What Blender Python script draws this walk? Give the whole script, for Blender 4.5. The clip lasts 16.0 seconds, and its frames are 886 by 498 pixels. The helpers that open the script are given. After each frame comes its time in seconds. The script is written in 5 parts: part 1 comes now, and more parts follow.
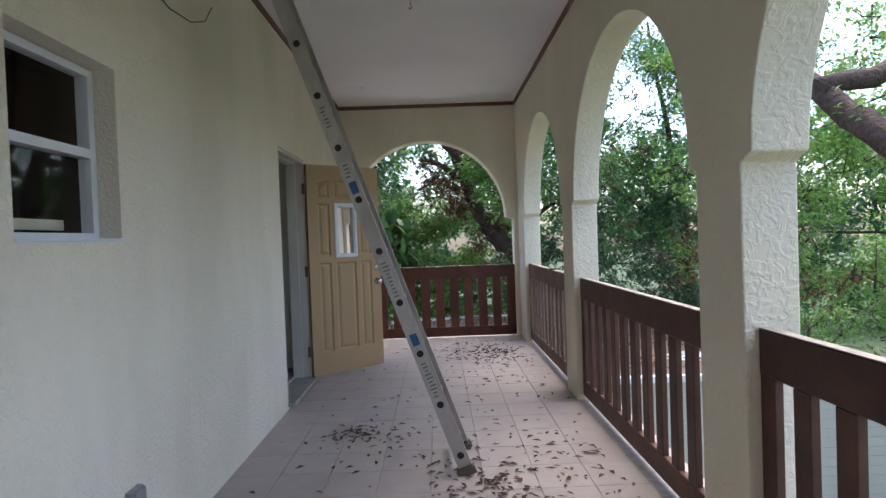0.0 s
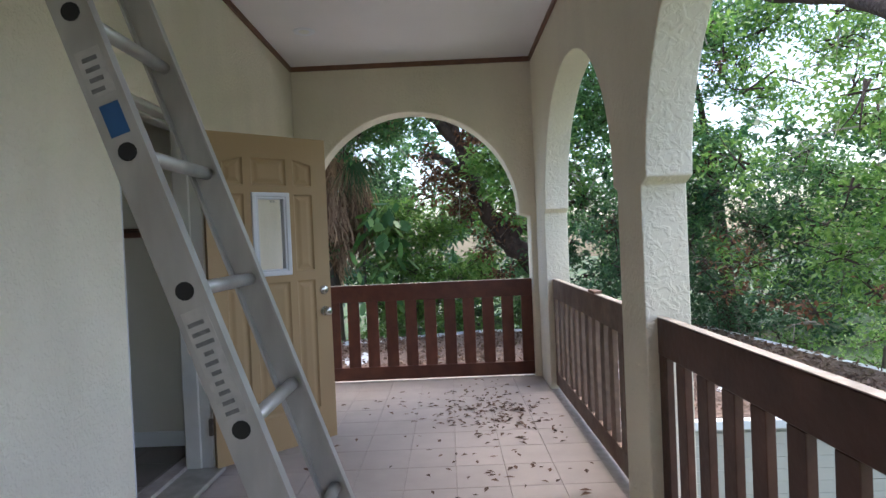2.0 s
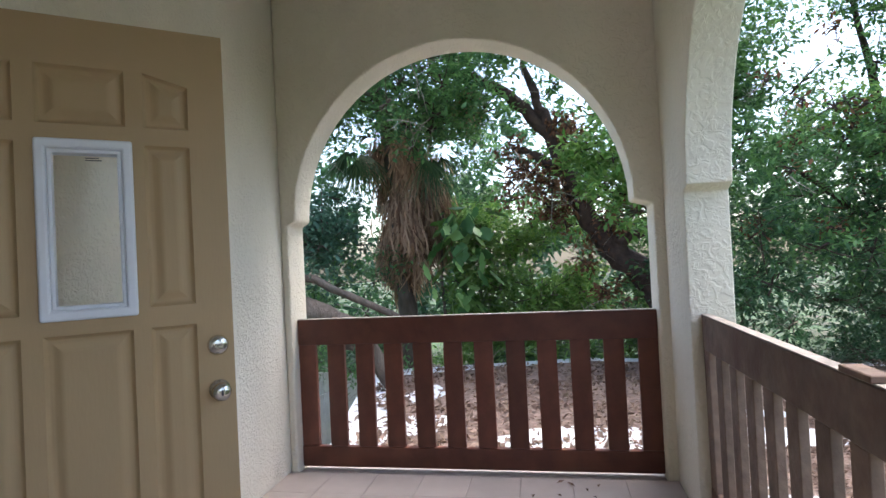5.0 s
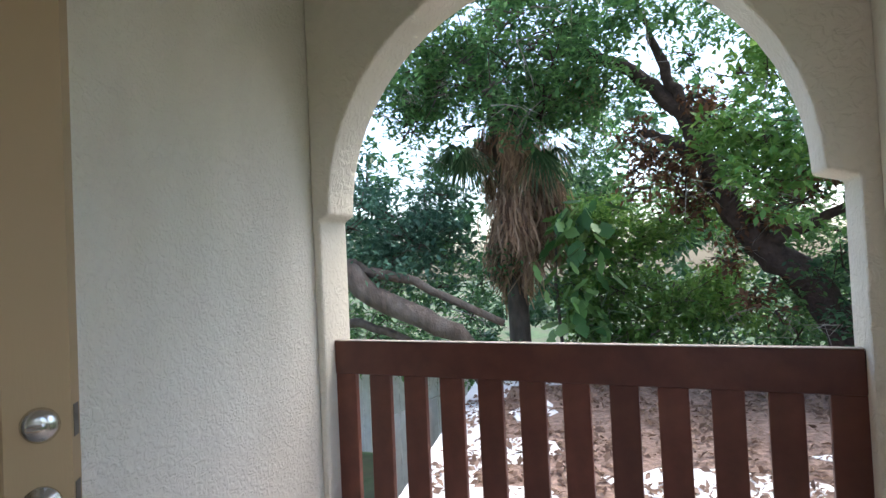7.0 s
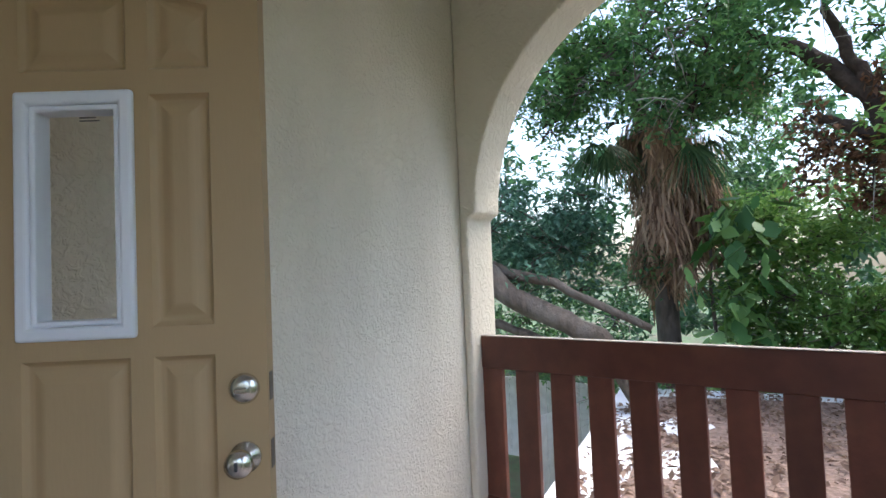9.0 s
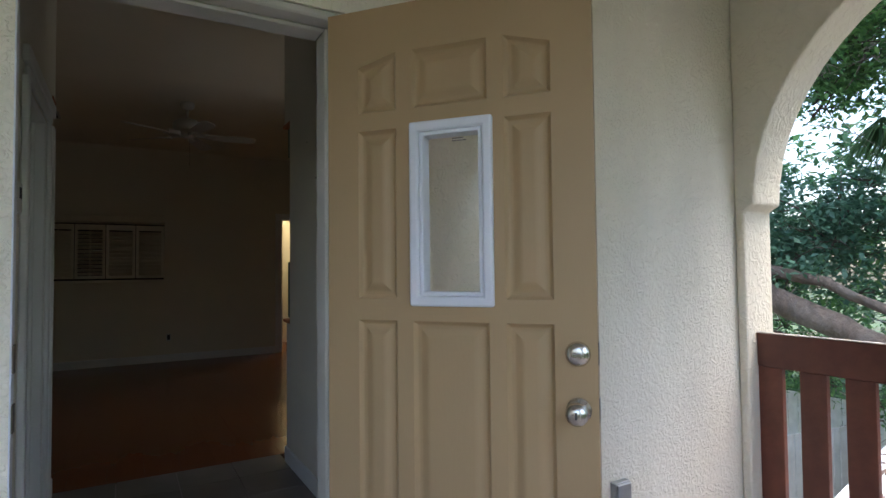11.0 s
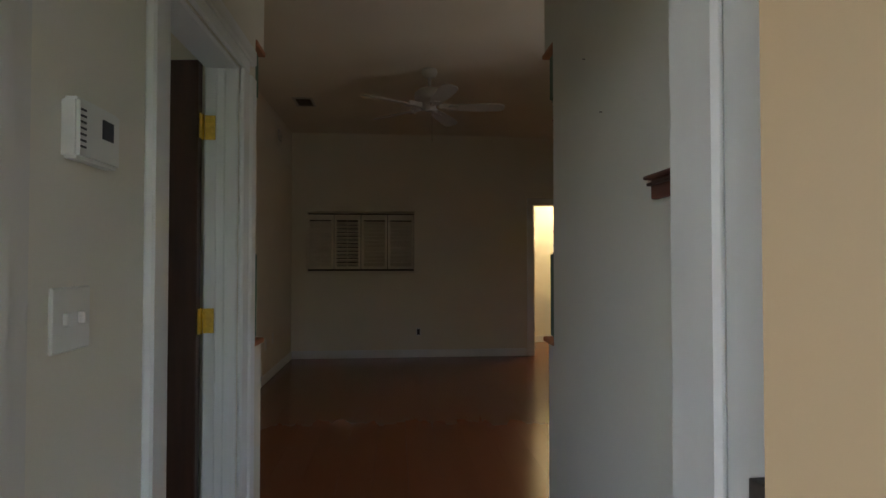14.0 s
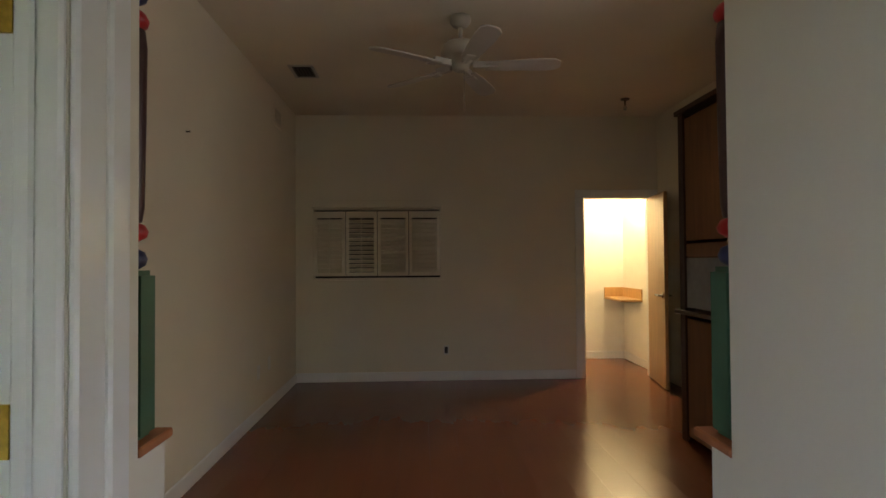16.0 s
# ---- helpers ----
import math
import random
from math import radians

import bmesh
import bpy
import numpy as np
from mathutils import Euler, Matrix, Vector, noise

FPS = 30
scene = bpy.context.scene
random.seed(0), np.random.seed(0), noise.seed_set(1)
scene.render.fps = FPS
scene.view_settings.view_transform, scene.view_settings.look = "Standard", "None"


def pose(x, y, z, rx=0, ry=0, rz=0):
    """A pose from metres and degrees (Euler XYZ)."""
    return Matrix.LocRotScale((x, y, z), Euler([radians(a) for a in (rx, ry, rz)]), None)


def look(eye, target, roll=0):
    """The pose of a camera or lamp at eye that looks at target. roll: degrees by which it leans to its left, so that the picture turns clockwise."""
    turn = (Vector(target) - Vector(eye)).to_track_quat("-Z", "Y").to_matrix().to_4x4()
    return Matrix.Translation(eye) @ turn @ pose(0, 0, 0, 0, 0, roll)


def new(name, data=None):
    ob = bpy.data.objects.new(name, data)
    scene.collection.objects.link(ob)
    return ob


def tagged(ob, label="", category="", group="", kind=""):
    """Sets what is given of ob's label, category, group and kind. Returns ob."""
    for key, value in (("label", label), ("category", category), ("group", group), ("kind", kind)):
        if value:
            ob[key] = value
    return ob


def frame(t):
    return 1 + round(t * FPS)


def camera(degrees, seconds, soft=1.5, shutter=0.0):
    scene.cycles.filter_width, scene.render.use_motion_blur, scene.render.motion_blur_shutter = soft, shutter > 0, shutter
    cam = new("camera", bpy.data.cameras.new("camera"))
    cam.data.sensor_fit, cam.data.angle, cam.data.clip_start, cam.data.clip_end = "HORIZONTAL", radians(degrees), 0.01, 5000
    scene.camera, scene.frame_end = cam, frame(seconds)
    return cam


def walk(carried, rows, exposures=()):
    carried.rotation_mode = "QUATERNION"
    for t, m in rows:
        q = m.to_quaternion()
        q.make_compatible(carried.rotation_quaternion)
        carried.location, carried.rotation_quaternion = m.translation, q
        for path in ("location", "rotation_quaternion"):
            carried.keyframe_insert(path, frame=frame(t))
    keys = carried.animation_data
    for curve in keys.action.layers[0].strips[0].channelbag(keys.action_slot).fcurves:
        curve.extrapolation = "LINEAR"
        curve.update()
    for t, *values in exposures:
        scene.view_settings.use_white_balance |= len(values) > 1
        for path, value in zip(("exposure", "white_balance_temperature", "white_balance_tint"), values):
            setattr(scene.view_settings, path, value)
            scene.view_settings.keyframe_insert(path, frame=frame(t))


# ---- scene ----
cam = camera(77.2, 16.0)
PATH = [
    (0, (0.057, -0.083, 1.348), (0.076, 1.916, 1.307), -2.1),
    (0.5, (0.051, 0.435, 1.359), (0.054, 2.434, 1.321), -2.3),
    (1, (0.105, 0.926, 1.345), (0.1, 2.926, 1.311), -2.3),
    (1.5, (0.18, 1.402, 1.345), (0.165, 3.401, 1.315), -2.4),
    (2, (0.279, 1.892, 1.364), (0.258, 3.892, 1.336), -2.5),
    (2.5, (0.356, 2.328, 1.354), (0.34, 4.328, 1.328), -2.6),
    (3, (0.403, 2.744, 1.349), (0.385, 4.744, 1.328), -2.7),
    (5.5, (0.576, 4.271, 1.314), (0.015, 6.19, 1.362), -2.8),
    (6, (0.652, 4.522, 1.316), (-0.086, 6.381, 1.358), -2.8),
    (6.5, (0.592, 4.798, 1.317), (-0.188, 6.639, 1.364), -2.7),
    (7, (0.521, 5.024, 1.336), (-0.276, 6.858, 1.382), -2.7),
    (7.5, (0.479, 5.144, 1.337), (-0.356, 6.961, 1.386), -2.7),
    (8, (0.48, 5.166, 1.301), (-0.48, 6.919, 1.366), -3.0),
    (10.5, (0.52, 4.638, 1.303), (-1.071, 5.848, 1.377), -0.7),
    (11, (0.503, 4.637, 1.296), (-1.228, 5.635, 1.367), -0.6),
    (11.5, (0.495, 4.686, 1.308), (-1.385, 5.365, 1.364), -0.4),
    (12, (0.441, 4.755, 1.293), (-1.511, 5.187, 1.362), -0.1),
    (12.5, (0.255, 4.794, 1.286), (-1.719, 5.108, 1.348), -0.3),
    (13, (-0.076, 4.807, 1.323), (-2.06, 5.058, 1.37), 0.0),
    (13.5, (-0.411, 4.853, 1.312), (-2.399, 5.069, 1.358), -0.1),
    (13.6, (-0.473, 4.856, 1.32), (-2.462, 5.064, 1.362), 0.1),
    (14, (-0.727, 4.887, 1.319), (-2.72, 5.056, 1.362), 0.0),
    (14.5, (-1.062, 4.874, 1.334), (-3.056, 5.017, 1.373), -0.1),
    (15, (-1.329, 4.875, 1.343), (-3.325, 5.004, 1.383), -0.3),
    (15.5, (-1.64, 4.901, 1.358), (-3.636, 5.015, 1.398), -0.3),
    (16, (-1.878, 4.902, 1.379), (-3.875, 4.984, 1.419), -0.4),
]

EXPOSURES = [(0, 2.05, 6350, 12), (3.2, 2.2, 6450, 11), (5.5, 2.2, 6400, 12), (8.2, 2.15, 6350, 11), (10.5, 2.4, 6350, 12), (12, 2.4, 6400, 12), (13, 2.75, 6500, 14),
             (14, 3.35, 6700, 14), (15, 3.65, 6900, 16), (16, 4.3, 6950, 17)]
walk(cam, [(t, look(eye, target, roll)) for t, eye, target, roll in PATH], EXPOSURES)

# ---- world and light ----
world = bpy.data.worlds.new("world")
scene.world = world
world.use_nodes = True
wn = world.node_tree.nodes
sky = wn.new("ShaderNodeTexSky")
sky.sky_type = "NISHITA"
sky.sun_disc = False
sky.sun_elevation = radians(72)
sky.sun_rotation = radians(60)
sky.air_density, sky.dust_density, sky.ozone_density = 1.0, 3.0, 0.7
wn["Background"].inputs[1].default_value = 0.15
world.node_tree.links.new(sky.outputs[0], wn["Background"].inputs[0])
sun = new("sun", bpy.data.lights.new("sun", "SUN"))
sun.data.energy, sun.data.angle, sun.data.color = 0.85, radians(50), (1.0, 0.96, 0.90)
sun.matrix_world = look((0, 0, 0), (-0.26, -0.16, -0.95))


def lamp(name, kind, at, energy, colour, size):
    ob = new(name, bpy.data.lights.new(name, kind))
    ob.location = at
    ob.data.energy, ob.data.color, ob.data.shadow_soft_size = energy, colour, size
    return ob


lamp("bathroom_bulb", "POINT", (-8.45, 7.30, 2.28), 2.3, (1.0, 0.79, 0.43), 0.06)

window_light = new("room_window_light", bpy.data.lights.new("room_window_light", "AREA"))
window_light.data.shape, window_light.data.size, window_light.data.size_y = "RECTANGLE", 0.9, 1.0
window_light.data.energy, window_light.data.color = 0.55, (1.0, 0.97, 0.90)
window_light.matrix_world = look((-3.7, 7.50, 1.5), (-4.6, 3.5, 0.9))

# ---- materials ----


def mat(name, colour, rough=0.6, metal=0.0, vary=0.12, scale=6.0, bump=0.0, bump_scale=40.0, tint=None, tint_scale=1.2,
        tint_amount=0.5, stretch=(1, 1, 1), random_amount=0.0, spec=0.5, edges=(0.45, 0.7), bump_distance=0.01):
    """Principled material: fine grain, large stains in tint, bump."""
    m = bpy.data.materials.new(name)
    m.use_nodes = True
    n, l = m.node_tree.nodes, m.node_tree.links
    b = n["Principled BSDF"]
    b.inputs["Roughness"].default_value = rough
    b.inputs["Metallic"].default_value = metal
    b.inputs["Specular IOR Level"].default_value = spec
    co = n.new("ShaderNodeTexCoord")
    mp = n.new("ShaderNodeMapping")
    mp.inputs["Scale"].default_value = stretch
    l.new(co.outputs["Object"], mp.inputs["Vector"])
    g = n.new("ShaderNodeTexNoise")
    g.inputs["Scale"].default_value, g.inputs["Detail"].default_value = scale, 6.0
    l.new(mp.outputs[0], g.inputs["Vector"])
    ramp = n.new("ShaderNodeMapRange")
    ramp.inputs["From Min"].default_value, ramp.inputs["From Max"].default_value = 0.25, 0.75
    ramp.inputs["To Min"].default_value, ramp.inputs["To Max"].default_value = 1 - vary, 1 + vary
    l.new(g.outputs[0], ramp.inputs["Value"])
    hsv = n.new("ShaderNodeHueSaturation")
    hsv.inputs["Color"].default_value = (*colour, 1)
    l.new(ramp.outputs[0], hsv.inputs["Value"])
    out = hsv.outputs[0]
    if tint:
        t = n.new("ShaderNodeTexNoise")
        t.inputs["Scale"].default_value, t.inputs["Detail"].default_value = tint_scale, 5.0
        l.new(mp.outputs[0], t.inputs["Vector"])
        tr = n.new("ShaderNodeMapRange")
        tr.inputs["From Min"].default_value, tr.inputs["From Max"].default_value = edges
        tr.inputs["To Max"].default_value = tint_amount
        l.new(t.outputs[0], tr.inputs["Value"])
        mx = n.new("ShaderNodeMixRGB")
        mx.inputs[2].default_value = (*tint, 1)
        l.new(tr.outputs[0], mx.inputs[0])
        l.new(out, mx.inputs[1])
        out = mx.outputs[0]
    if random_amount:
        oi = n.new("ShaderNodeObjectInfo")
        rr = n.new("ShaderNodeMapRange")
        rr.inputs["To Min"].default_value, rr.inputs["To Max"].default_value = 1 - random_amount, 1 + random_amount
        l.new(oi.outputs["Random"], rr.inputs["Value"])
        h2 = n.new("ShaderNodeHueSaturation")
        l.new(rr.outputs[0], h2.inputs["Value"])
        l.new(out, h2.inputs["Color"])
        out = h2.outputs[0]
    l.new(out, b.inputs["Base Color"])
    if bump:
        bn = n.new("ShaderNodeTexNoise")
        bn.inputs["Scale"].default_value, bn.inputs["Detail"].default_value = bump_scale, 4.0
        l.new(mp.outputs[0], bn.inputs["Vector"])
        bp = n.new("ShaderNodeBump")
        bp.inputs["Strength"].default_value, bp.inputs["Distance"].default_value = bump, bump_distance
        l.new(bn.outputs[0], bp.inputs["Height"])
        l.new(bp.outputs[0], b.inputs["Normal"])
    return m


def stucco(name, colour, strength, stain=(0.50, 0.46, 0.36), amount=0.30, size=16):
    """Knock-down trowelled stucco: flat islands with curled edges."""
    m = mat(name, colour, 0.85, vary=0.05, scale=3, tint=stain, tint_scale=0.9, tint_amount=amount, stretch=(1, 1, 0.35))
    n, l = m.node_tree.nodes, m.node_tree.links
    co = n.new("ShaderNodeTexCoord")
    a = n.new("ShaderNodeTexNoise")
    a.inputs["Scale"].default_value, a.inputs["Detail"].default_value, a.inputs["Distortion"].default_value = size, 3.0, 1.2
    l.new(co.outputs["Object"], a.inputs["Vector"])
    r = n.new("ShaderNodeMapRange")
    r.inputs["From Min"].default_value, r.inputs["From Max"].default_value = 0.43, 0.60
    l.new(a.outputs[0], r.inputs["Value"])
    f = n.new("ShaderNodeTexNoise")
    f.inputs["Scale"].default_value, f.inputs["Detail"].default_value = 90, 3.0
    l.new(co.outputs["Object"], f.inputs["Vector"])
    add = n.new("ShaderNodeMath")
    add.operation = "MULTIPLY_ADD"
    add.inputs[1].default_value = 0.35
    l.new(f.outputs[0], add.inputs[0])
    l.new(r.outputs[0], add.inputs[2])
    bp = n.new("ShaderNodeBump")
    bp.inputs["Strength"].default_value, bp.inputs["Distance"].default_value = strength, 0.006
    l.new(add.outputs[0], bp.inputs["Height"])
    l.new(bp.outputs[0], n["Principled BSDF"].inputs["Normal"])
    return m


def leaf_mat(name, colour, other, rough=0.45):
    m = mat(name, colour, rough, vary=0.2, scale=1.5)
    n, l = m.node_tree.nodes, m.node_tree.links
    b = n["Principled BSDF"]
    g = n.new("ShaderNodeNewGeometry")
    cr = n.new("ShaderNodeValToRGB")
    cr.color_ramp.elements[0].color = (*colour, 1)
    cr.color_ramp.elements[1].color = (*other, 1)
    l.new(g.outputs["Random Per Island"], cr.inputs[0])
    l.new(cr.outputs[0], b.inputs["Base Color"])
    tr = n.new("ShaderNodeBsdfTranslucent")
    l.new(cr.outputs[0], tr.inputs[0])
    mx = n.new("ShaderNodeMixShader")
    mx.inputs[0].default_value = 0.45
    l.new(b.outputs[0], mx.inputs[1])
    l.new(tr.outputs[0], mx.inputs[2])
    l.new(mx.outputs[0], n["Material Output"].inputs[0])
    return m


STUCCO = stucco("cream_stucco", (0.76, 0.70, 0.575), 0.5, size=22)
STUCCO_W = stucco("cream_house_stucco", (0.83, 0.775, 0.66), 0.6, (0.52, 0.475, 0.38), 0.5, 38)
CEIL = mat("balcony_ceiling_paint", (0.72, 0.70, 0.72), 0.8, vary=0.03, scale=2, tint=(0.6, 0.57, 0.58), tint_amount=0.3)
TRIM_BROWN = mat("brown_trim_paint", (0.16, 0.075, 0.045), 0.55, vary=0.25, scale=12)
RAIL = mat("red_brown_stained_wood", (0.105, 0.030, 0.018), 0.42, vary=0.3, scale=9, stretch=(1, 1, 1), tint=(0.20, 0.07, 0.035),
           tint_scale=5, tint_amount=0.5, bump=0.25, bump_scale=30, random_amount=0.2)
RAIL_TOP = mat("weathered_grey_brown_wood", (0.17, 0.115, 0.085), 0.7, vary=0.3, scale=14, tint=(0.10, 0.045, 0.03), tint_scale=4,
               tint_amount=0.8, bump=0.35, bump_scale=40, random_amount=0.15)
# RAIL's grain and bump in a darker brown, for three side railings.
RAIL_SIDE = mat("darker_brown_rail_wood", (0.070, 0.026, 0.017), 0.5, vary=0.3, scale=9, tint=(0.13, 0.055, 0.035), tint_scale=5, tint_amount=0.5,
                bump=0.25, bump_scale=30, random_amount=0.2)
# Paler than the rail boards; used for the thin strip on top.
RAIL_CAP = mat("pale_rail_top_wood", (0.33, 0.29, 0.25), 0.7, vary=0.3, scale=16, bump=0.3, bump_scale=40)
TILE = mat("dusty_balcony_tile", (0.41, 0.36, 0.34), 0.6, vary=0.08, scale=7, tint=(0.34, 0.29, 0.27), tint_scale=1.3, tint_amount=0.55,
           bump=0.06, bump_scale=60, random_amount=0.03)
GROUT = mat("grout", (0.36, 0.315, 0.295), 0.9, vary=0.2, scale=20)
DOOR_TAN = mat("tan_door_paint", (0.40, 0.275, 0.145), 0.5, vary=0.05, scale=3, bump=0.05, bump_scale=120, stretch=(1, 1, 0.2))
WHITE = mat("white_frame_paint", (0.72, 0.74, 0.80), 0.4, vary=0.04, scale=5)
FRAME_OLD = mat("aged_white_jamb_paint", (0.62, 0.61, 0.57), 0.5, vary=0.08, scale=6, tint=(0.4, 0.37, 0.3), tint_scale=3, tint_amount=0.4)
ALU = mat("dull_aluminium", (0.47, 0.455, 0.435), 0.45, 0.6, vary=0.12, scale=20, tint=(0.30, 0.27, 0.24), tint_scale=7, tint_amount=0.6, stretch=(1, 1, 0.3))
CHROME = mat("satin_nickel", (0.62, 0.61, 0.58), 0.22, 1.0, vary=0.03)
BRASS = mat("polished_brass", (0.62, 0.42, 0.09), 0.3, 1.0, vary=0.2, scale=60)
STEEL_DARK = mat("tarnished_steel", (0.16, 0.14, 0.12), 0.5, 0.8, vary=0.2, scale=40)
# Near-black that puts the shade of holes and gaps into the colour.
BLACK = mat("black_for_unlit_openings", (0.012, 0.011, 0.011), 0.7, vary=0.2)
LABEL = mat("paper_label", (0.44, 0.42, 0.39), 0.6, vary=0.15, scale=30)
INK = mat("label_ink", (0.05, 0.05, 0.055), 0.6, vary=0.1)
INK_GREY = mat("worn_label_ink", (0.16, 0.155, 0.15), 0.6, vary=0.3, scale=60)
BLUE = mat("blue_sticker", (0.02, 0.085, 0.22), 0.5, vary=0.15, scale=20)
HALL = mat("hall_wall_paint", (0.71, 0.675, 0.58), 0.7, vary=0.03, scale=2, tint=(0.55, 0.55, 0.5), tint_amount=0.3, bump=0.05, bump_scale=180)
ROOM = mat("room_wall_paint", (0.72, 0.665, 0.54), 0.7, vary=0.03, scale=2, tint=(0.6, 0.57, 0.5), tint_amount=0.3, bump=0.05, bump_scale=180)
TRIM_W = mat("white_trim_gloss", (0.74, 0.75, 0.74), 0.32, vary=0.03, scale=3)
WOODFLOOR = mat("red_brown_laminate", (0.20, 0.062, 0.027), 0.2, vary=0.05, scale=3, stretch=(0.5, 3, 1), tint=(0.19, 0.055, 0.022),
                tint_scale=0.6, tint_amount=0.1, random_amount=0.012)
SLATE = mat("grey_hall_tile", (0.17, 0.15, 0.135), 0.5, vary=0.15, scale=6, tint=(0.09, 0.08, 0.07), tint_scale=3, tint_amount=0.6, random_amount=0.1)
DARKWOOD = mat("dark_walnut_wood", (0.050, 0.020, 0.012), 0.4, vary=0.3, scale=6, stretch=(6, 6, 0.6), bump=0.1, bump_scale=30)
PINE = mat("knotty_pine", (0.24, 0.11, 0.048), 0.5, vary=0.25, scale=5, stretch=(5, 5, 0.6), tint=(0.2, 0.085, 0.03), tint_scale=2.5, tint_amount=0.6)
OAKDOOR = mat("honey_oak_veneer", (0.46, 0.27, 0.115), 0.35, vary=0.15, scale=5, stretch=(6, 6, 0.5))
BRACKET = mat("orange_brown_wood", (0.36, 0.13, 0.05), 0.5, vary=0.25, scale=12)
RACK = mat("reddish_rack_wood", (0.12, 0.042, 0.025), 0.5, vary=0.3, scale=14)
GREEN = mat("green_baluster_paint", (0.045, 0.125, 0.075), 0.45, vary=0.12, scale=10)
RED = mat("red_baluster_paint", (0.40, 0.018, 0.022), 0.4, vary=0.12, scale=10)
NAVY = mat("navy_baluster_paint", (0.022, 0.032, 0.10), 0.4, vary=0.12, scale=10)
YELLOW = mat("ochre_baluster_paint", (0.42, 0.29, 0.07), 0.45, vary=0.12)
SHAFT = mat("plum_baluster_paint", (0.055, 0.022, 0.022), 0.4, vary=0.15)
FANW = mat("white_fan_enamel", (0.46, 0.44, 0.40), 0.4, vary=0.04)
PLASTIC = mat("ivory_plastic", (0.70, 0.70, 0.66), 0.4, vary=0.03)
VENT = mat("dark_vent_metal", (0.07, 0.06, 0.055), 0.5, 0.3, vary=0.1)
GREYBOX = mat("grey_outlet_metal", (0.33, 0.34, 0.34), 0.4, 0.5, vary=0.1, scale=20)
BATH = mat("bathroom_wall_paint", (0.78, 0.76, 0.70), 0.6, vary=0.03)
BARK = mat("rough_grey_bark", (0.085, 0.065, 0.05), 0.9, vary=0.45, scale=9, stretch=(1, 1, 0.4), bump=0.9, bump_scale=14, bump_distance=0.05,
           tint=(0.15, 0.135, 0.115), tint_scale=3, tint_amount=0.6)
TWIG = mat("pale_bare_twigs", (0.30, 0.27, 0.23), 0.85, vary=0.3, scale=12)
BARK_DARK = mat("dark_wet_bark", (0.055, 0.035, 0.028), 0.9, vary=0.4, scale=9, bump=0.9, bump_scale=14, bump_distance=0.05)
LEAF_A = leaf_mat("broad_green_leaves", (0.045, 0.13, 0.05), (0.16, 0.32, 0.10))
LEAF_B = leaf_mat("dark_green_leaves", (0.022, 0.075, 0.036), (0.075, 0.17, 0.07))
LEAF_C = leaf_mat("fresh_yellow_green_leaves", (0.075, 0.20, 0.035), (0.24, 0.40, 0.10))
LEAF_D = leaf_mat("blue_green_leaves", (0.04, 0.11, 0.07), (0.12, 0.24, 0.15))
LEAF_DEAD = leaf_mat("dead_brown_leaves", (0.09, 0.040, 0.022), (0.24, 0.12, 0.065), 0.8)
FROND_DEAD = leaf_mat("dry_palm_fronds", (0.17, 0.095, 0.06), (0.54, 0.36, 0.23), 0.8)
FROND = leaf_mat("palm_fronds", (0.03, 0.075, 0.03), (0.10, 0.17, 0.07))
MONSTERA = leaf_mat("large_vine_leaves", (0.07, 0.22, 0.05), (0.24, 0.42, 0.13), 0.35)
MONSTERA_DARK = leaf_mat("shaded_vine_leaves", (0.03, 0.11, 0.03), (0.08, 0.20, 0.06), 0.35)
MONSTERA_PALE = leaf_mat("pale_vine_leaves", (0.18, 0.40, 0.10), (0.36, 0.55, 0.20), 0.35)
LITTER = leaf_mat("fallen_leaf_litter", (0.060, 0.038, 0.03), (0.17, 0.105, 0.075), 0.85)
ROOF_LITTER = leaf_mat("dry_roof_litter", (0.13, 0.082, 0.062), (0.36, 0.26, 0.20), 0.85)
ROOF = mat("white_roof_coating", (0.80, 0.82, 0.85), 0.6, vary=0.08, scale=2, tint=(0.45, 0.42, 0.40), tint_scale=1.0, tint_amount=0.5)
MULCH = mat("leafy_roof_debris", (0.21, 0.145, 0.115), 0.95, vary=0.5, scale=14, bump=0.9, bump_scale=18, bump_distance=0.04)
SIDING = mat("cream_siding", (0.47, 0.45, 0.40), 0.6, vary=0.05, scale=3)
FENCE = mat("weathered_white_fence", (0.58, 0.58, 0.55), 0.7, vary=0.15, scale=5)
LAWN = mat("patchy_lawn", (0.055, 0.095, 0.035), 0.95, vary=0.4, scale=3, tint=(0.10, 0.075, 0.055), tint_scale=0.5, tint_amount=0.9, bump=0.6, bump_scale=30)


def in_place(m):
    """Lets the grain run on from piece to piece by taking it from the place in the room."""
    n, l = m.node_tree.nodes, m.node_tree.links
    g = n.new("ShaderNodeNewGeometry")
    l.new(g.outputs["Position"], n["Mapping"].inputs["Vector"])


for laid in (WOODFLOOR, TILE, SLATE):
    in_place(laid)


def glass(name, rough=0.0, tint=(1, 1, 1)):
    m = bpy.data.materials.new(name)
    m.use_nodes = True
    b = m.node_tree.nodes["Principled BSDF"]
    b.inputs["Base Color"].default_value = (*tint, 1)
    b.inputs["Roughness"].default_value = rough
    b.inputs["Transmission Weight"].default_value = 1.0
    b.inputs["IOR"].default_value = 1.45
    return m


GLASS = glass("clear_glass")
GLASS.node_tree.nodes["Principled BSDF"].inputs["IOR"].default_value = 1.2
GLOW = bpy.data.materials.new("warm_lamp_glass")
GLOW.use_nodes = True
GLOW.node_tree.nodes["Principled BSDF"].inputs["Emission Color"].default_value = (1.0, 0.82, 0.48, 1)
GLOW.node_tree.nodes["Principled BSDF"].inputs["Emission Strength"].default_value = 4.0

# ---- building helpers ----


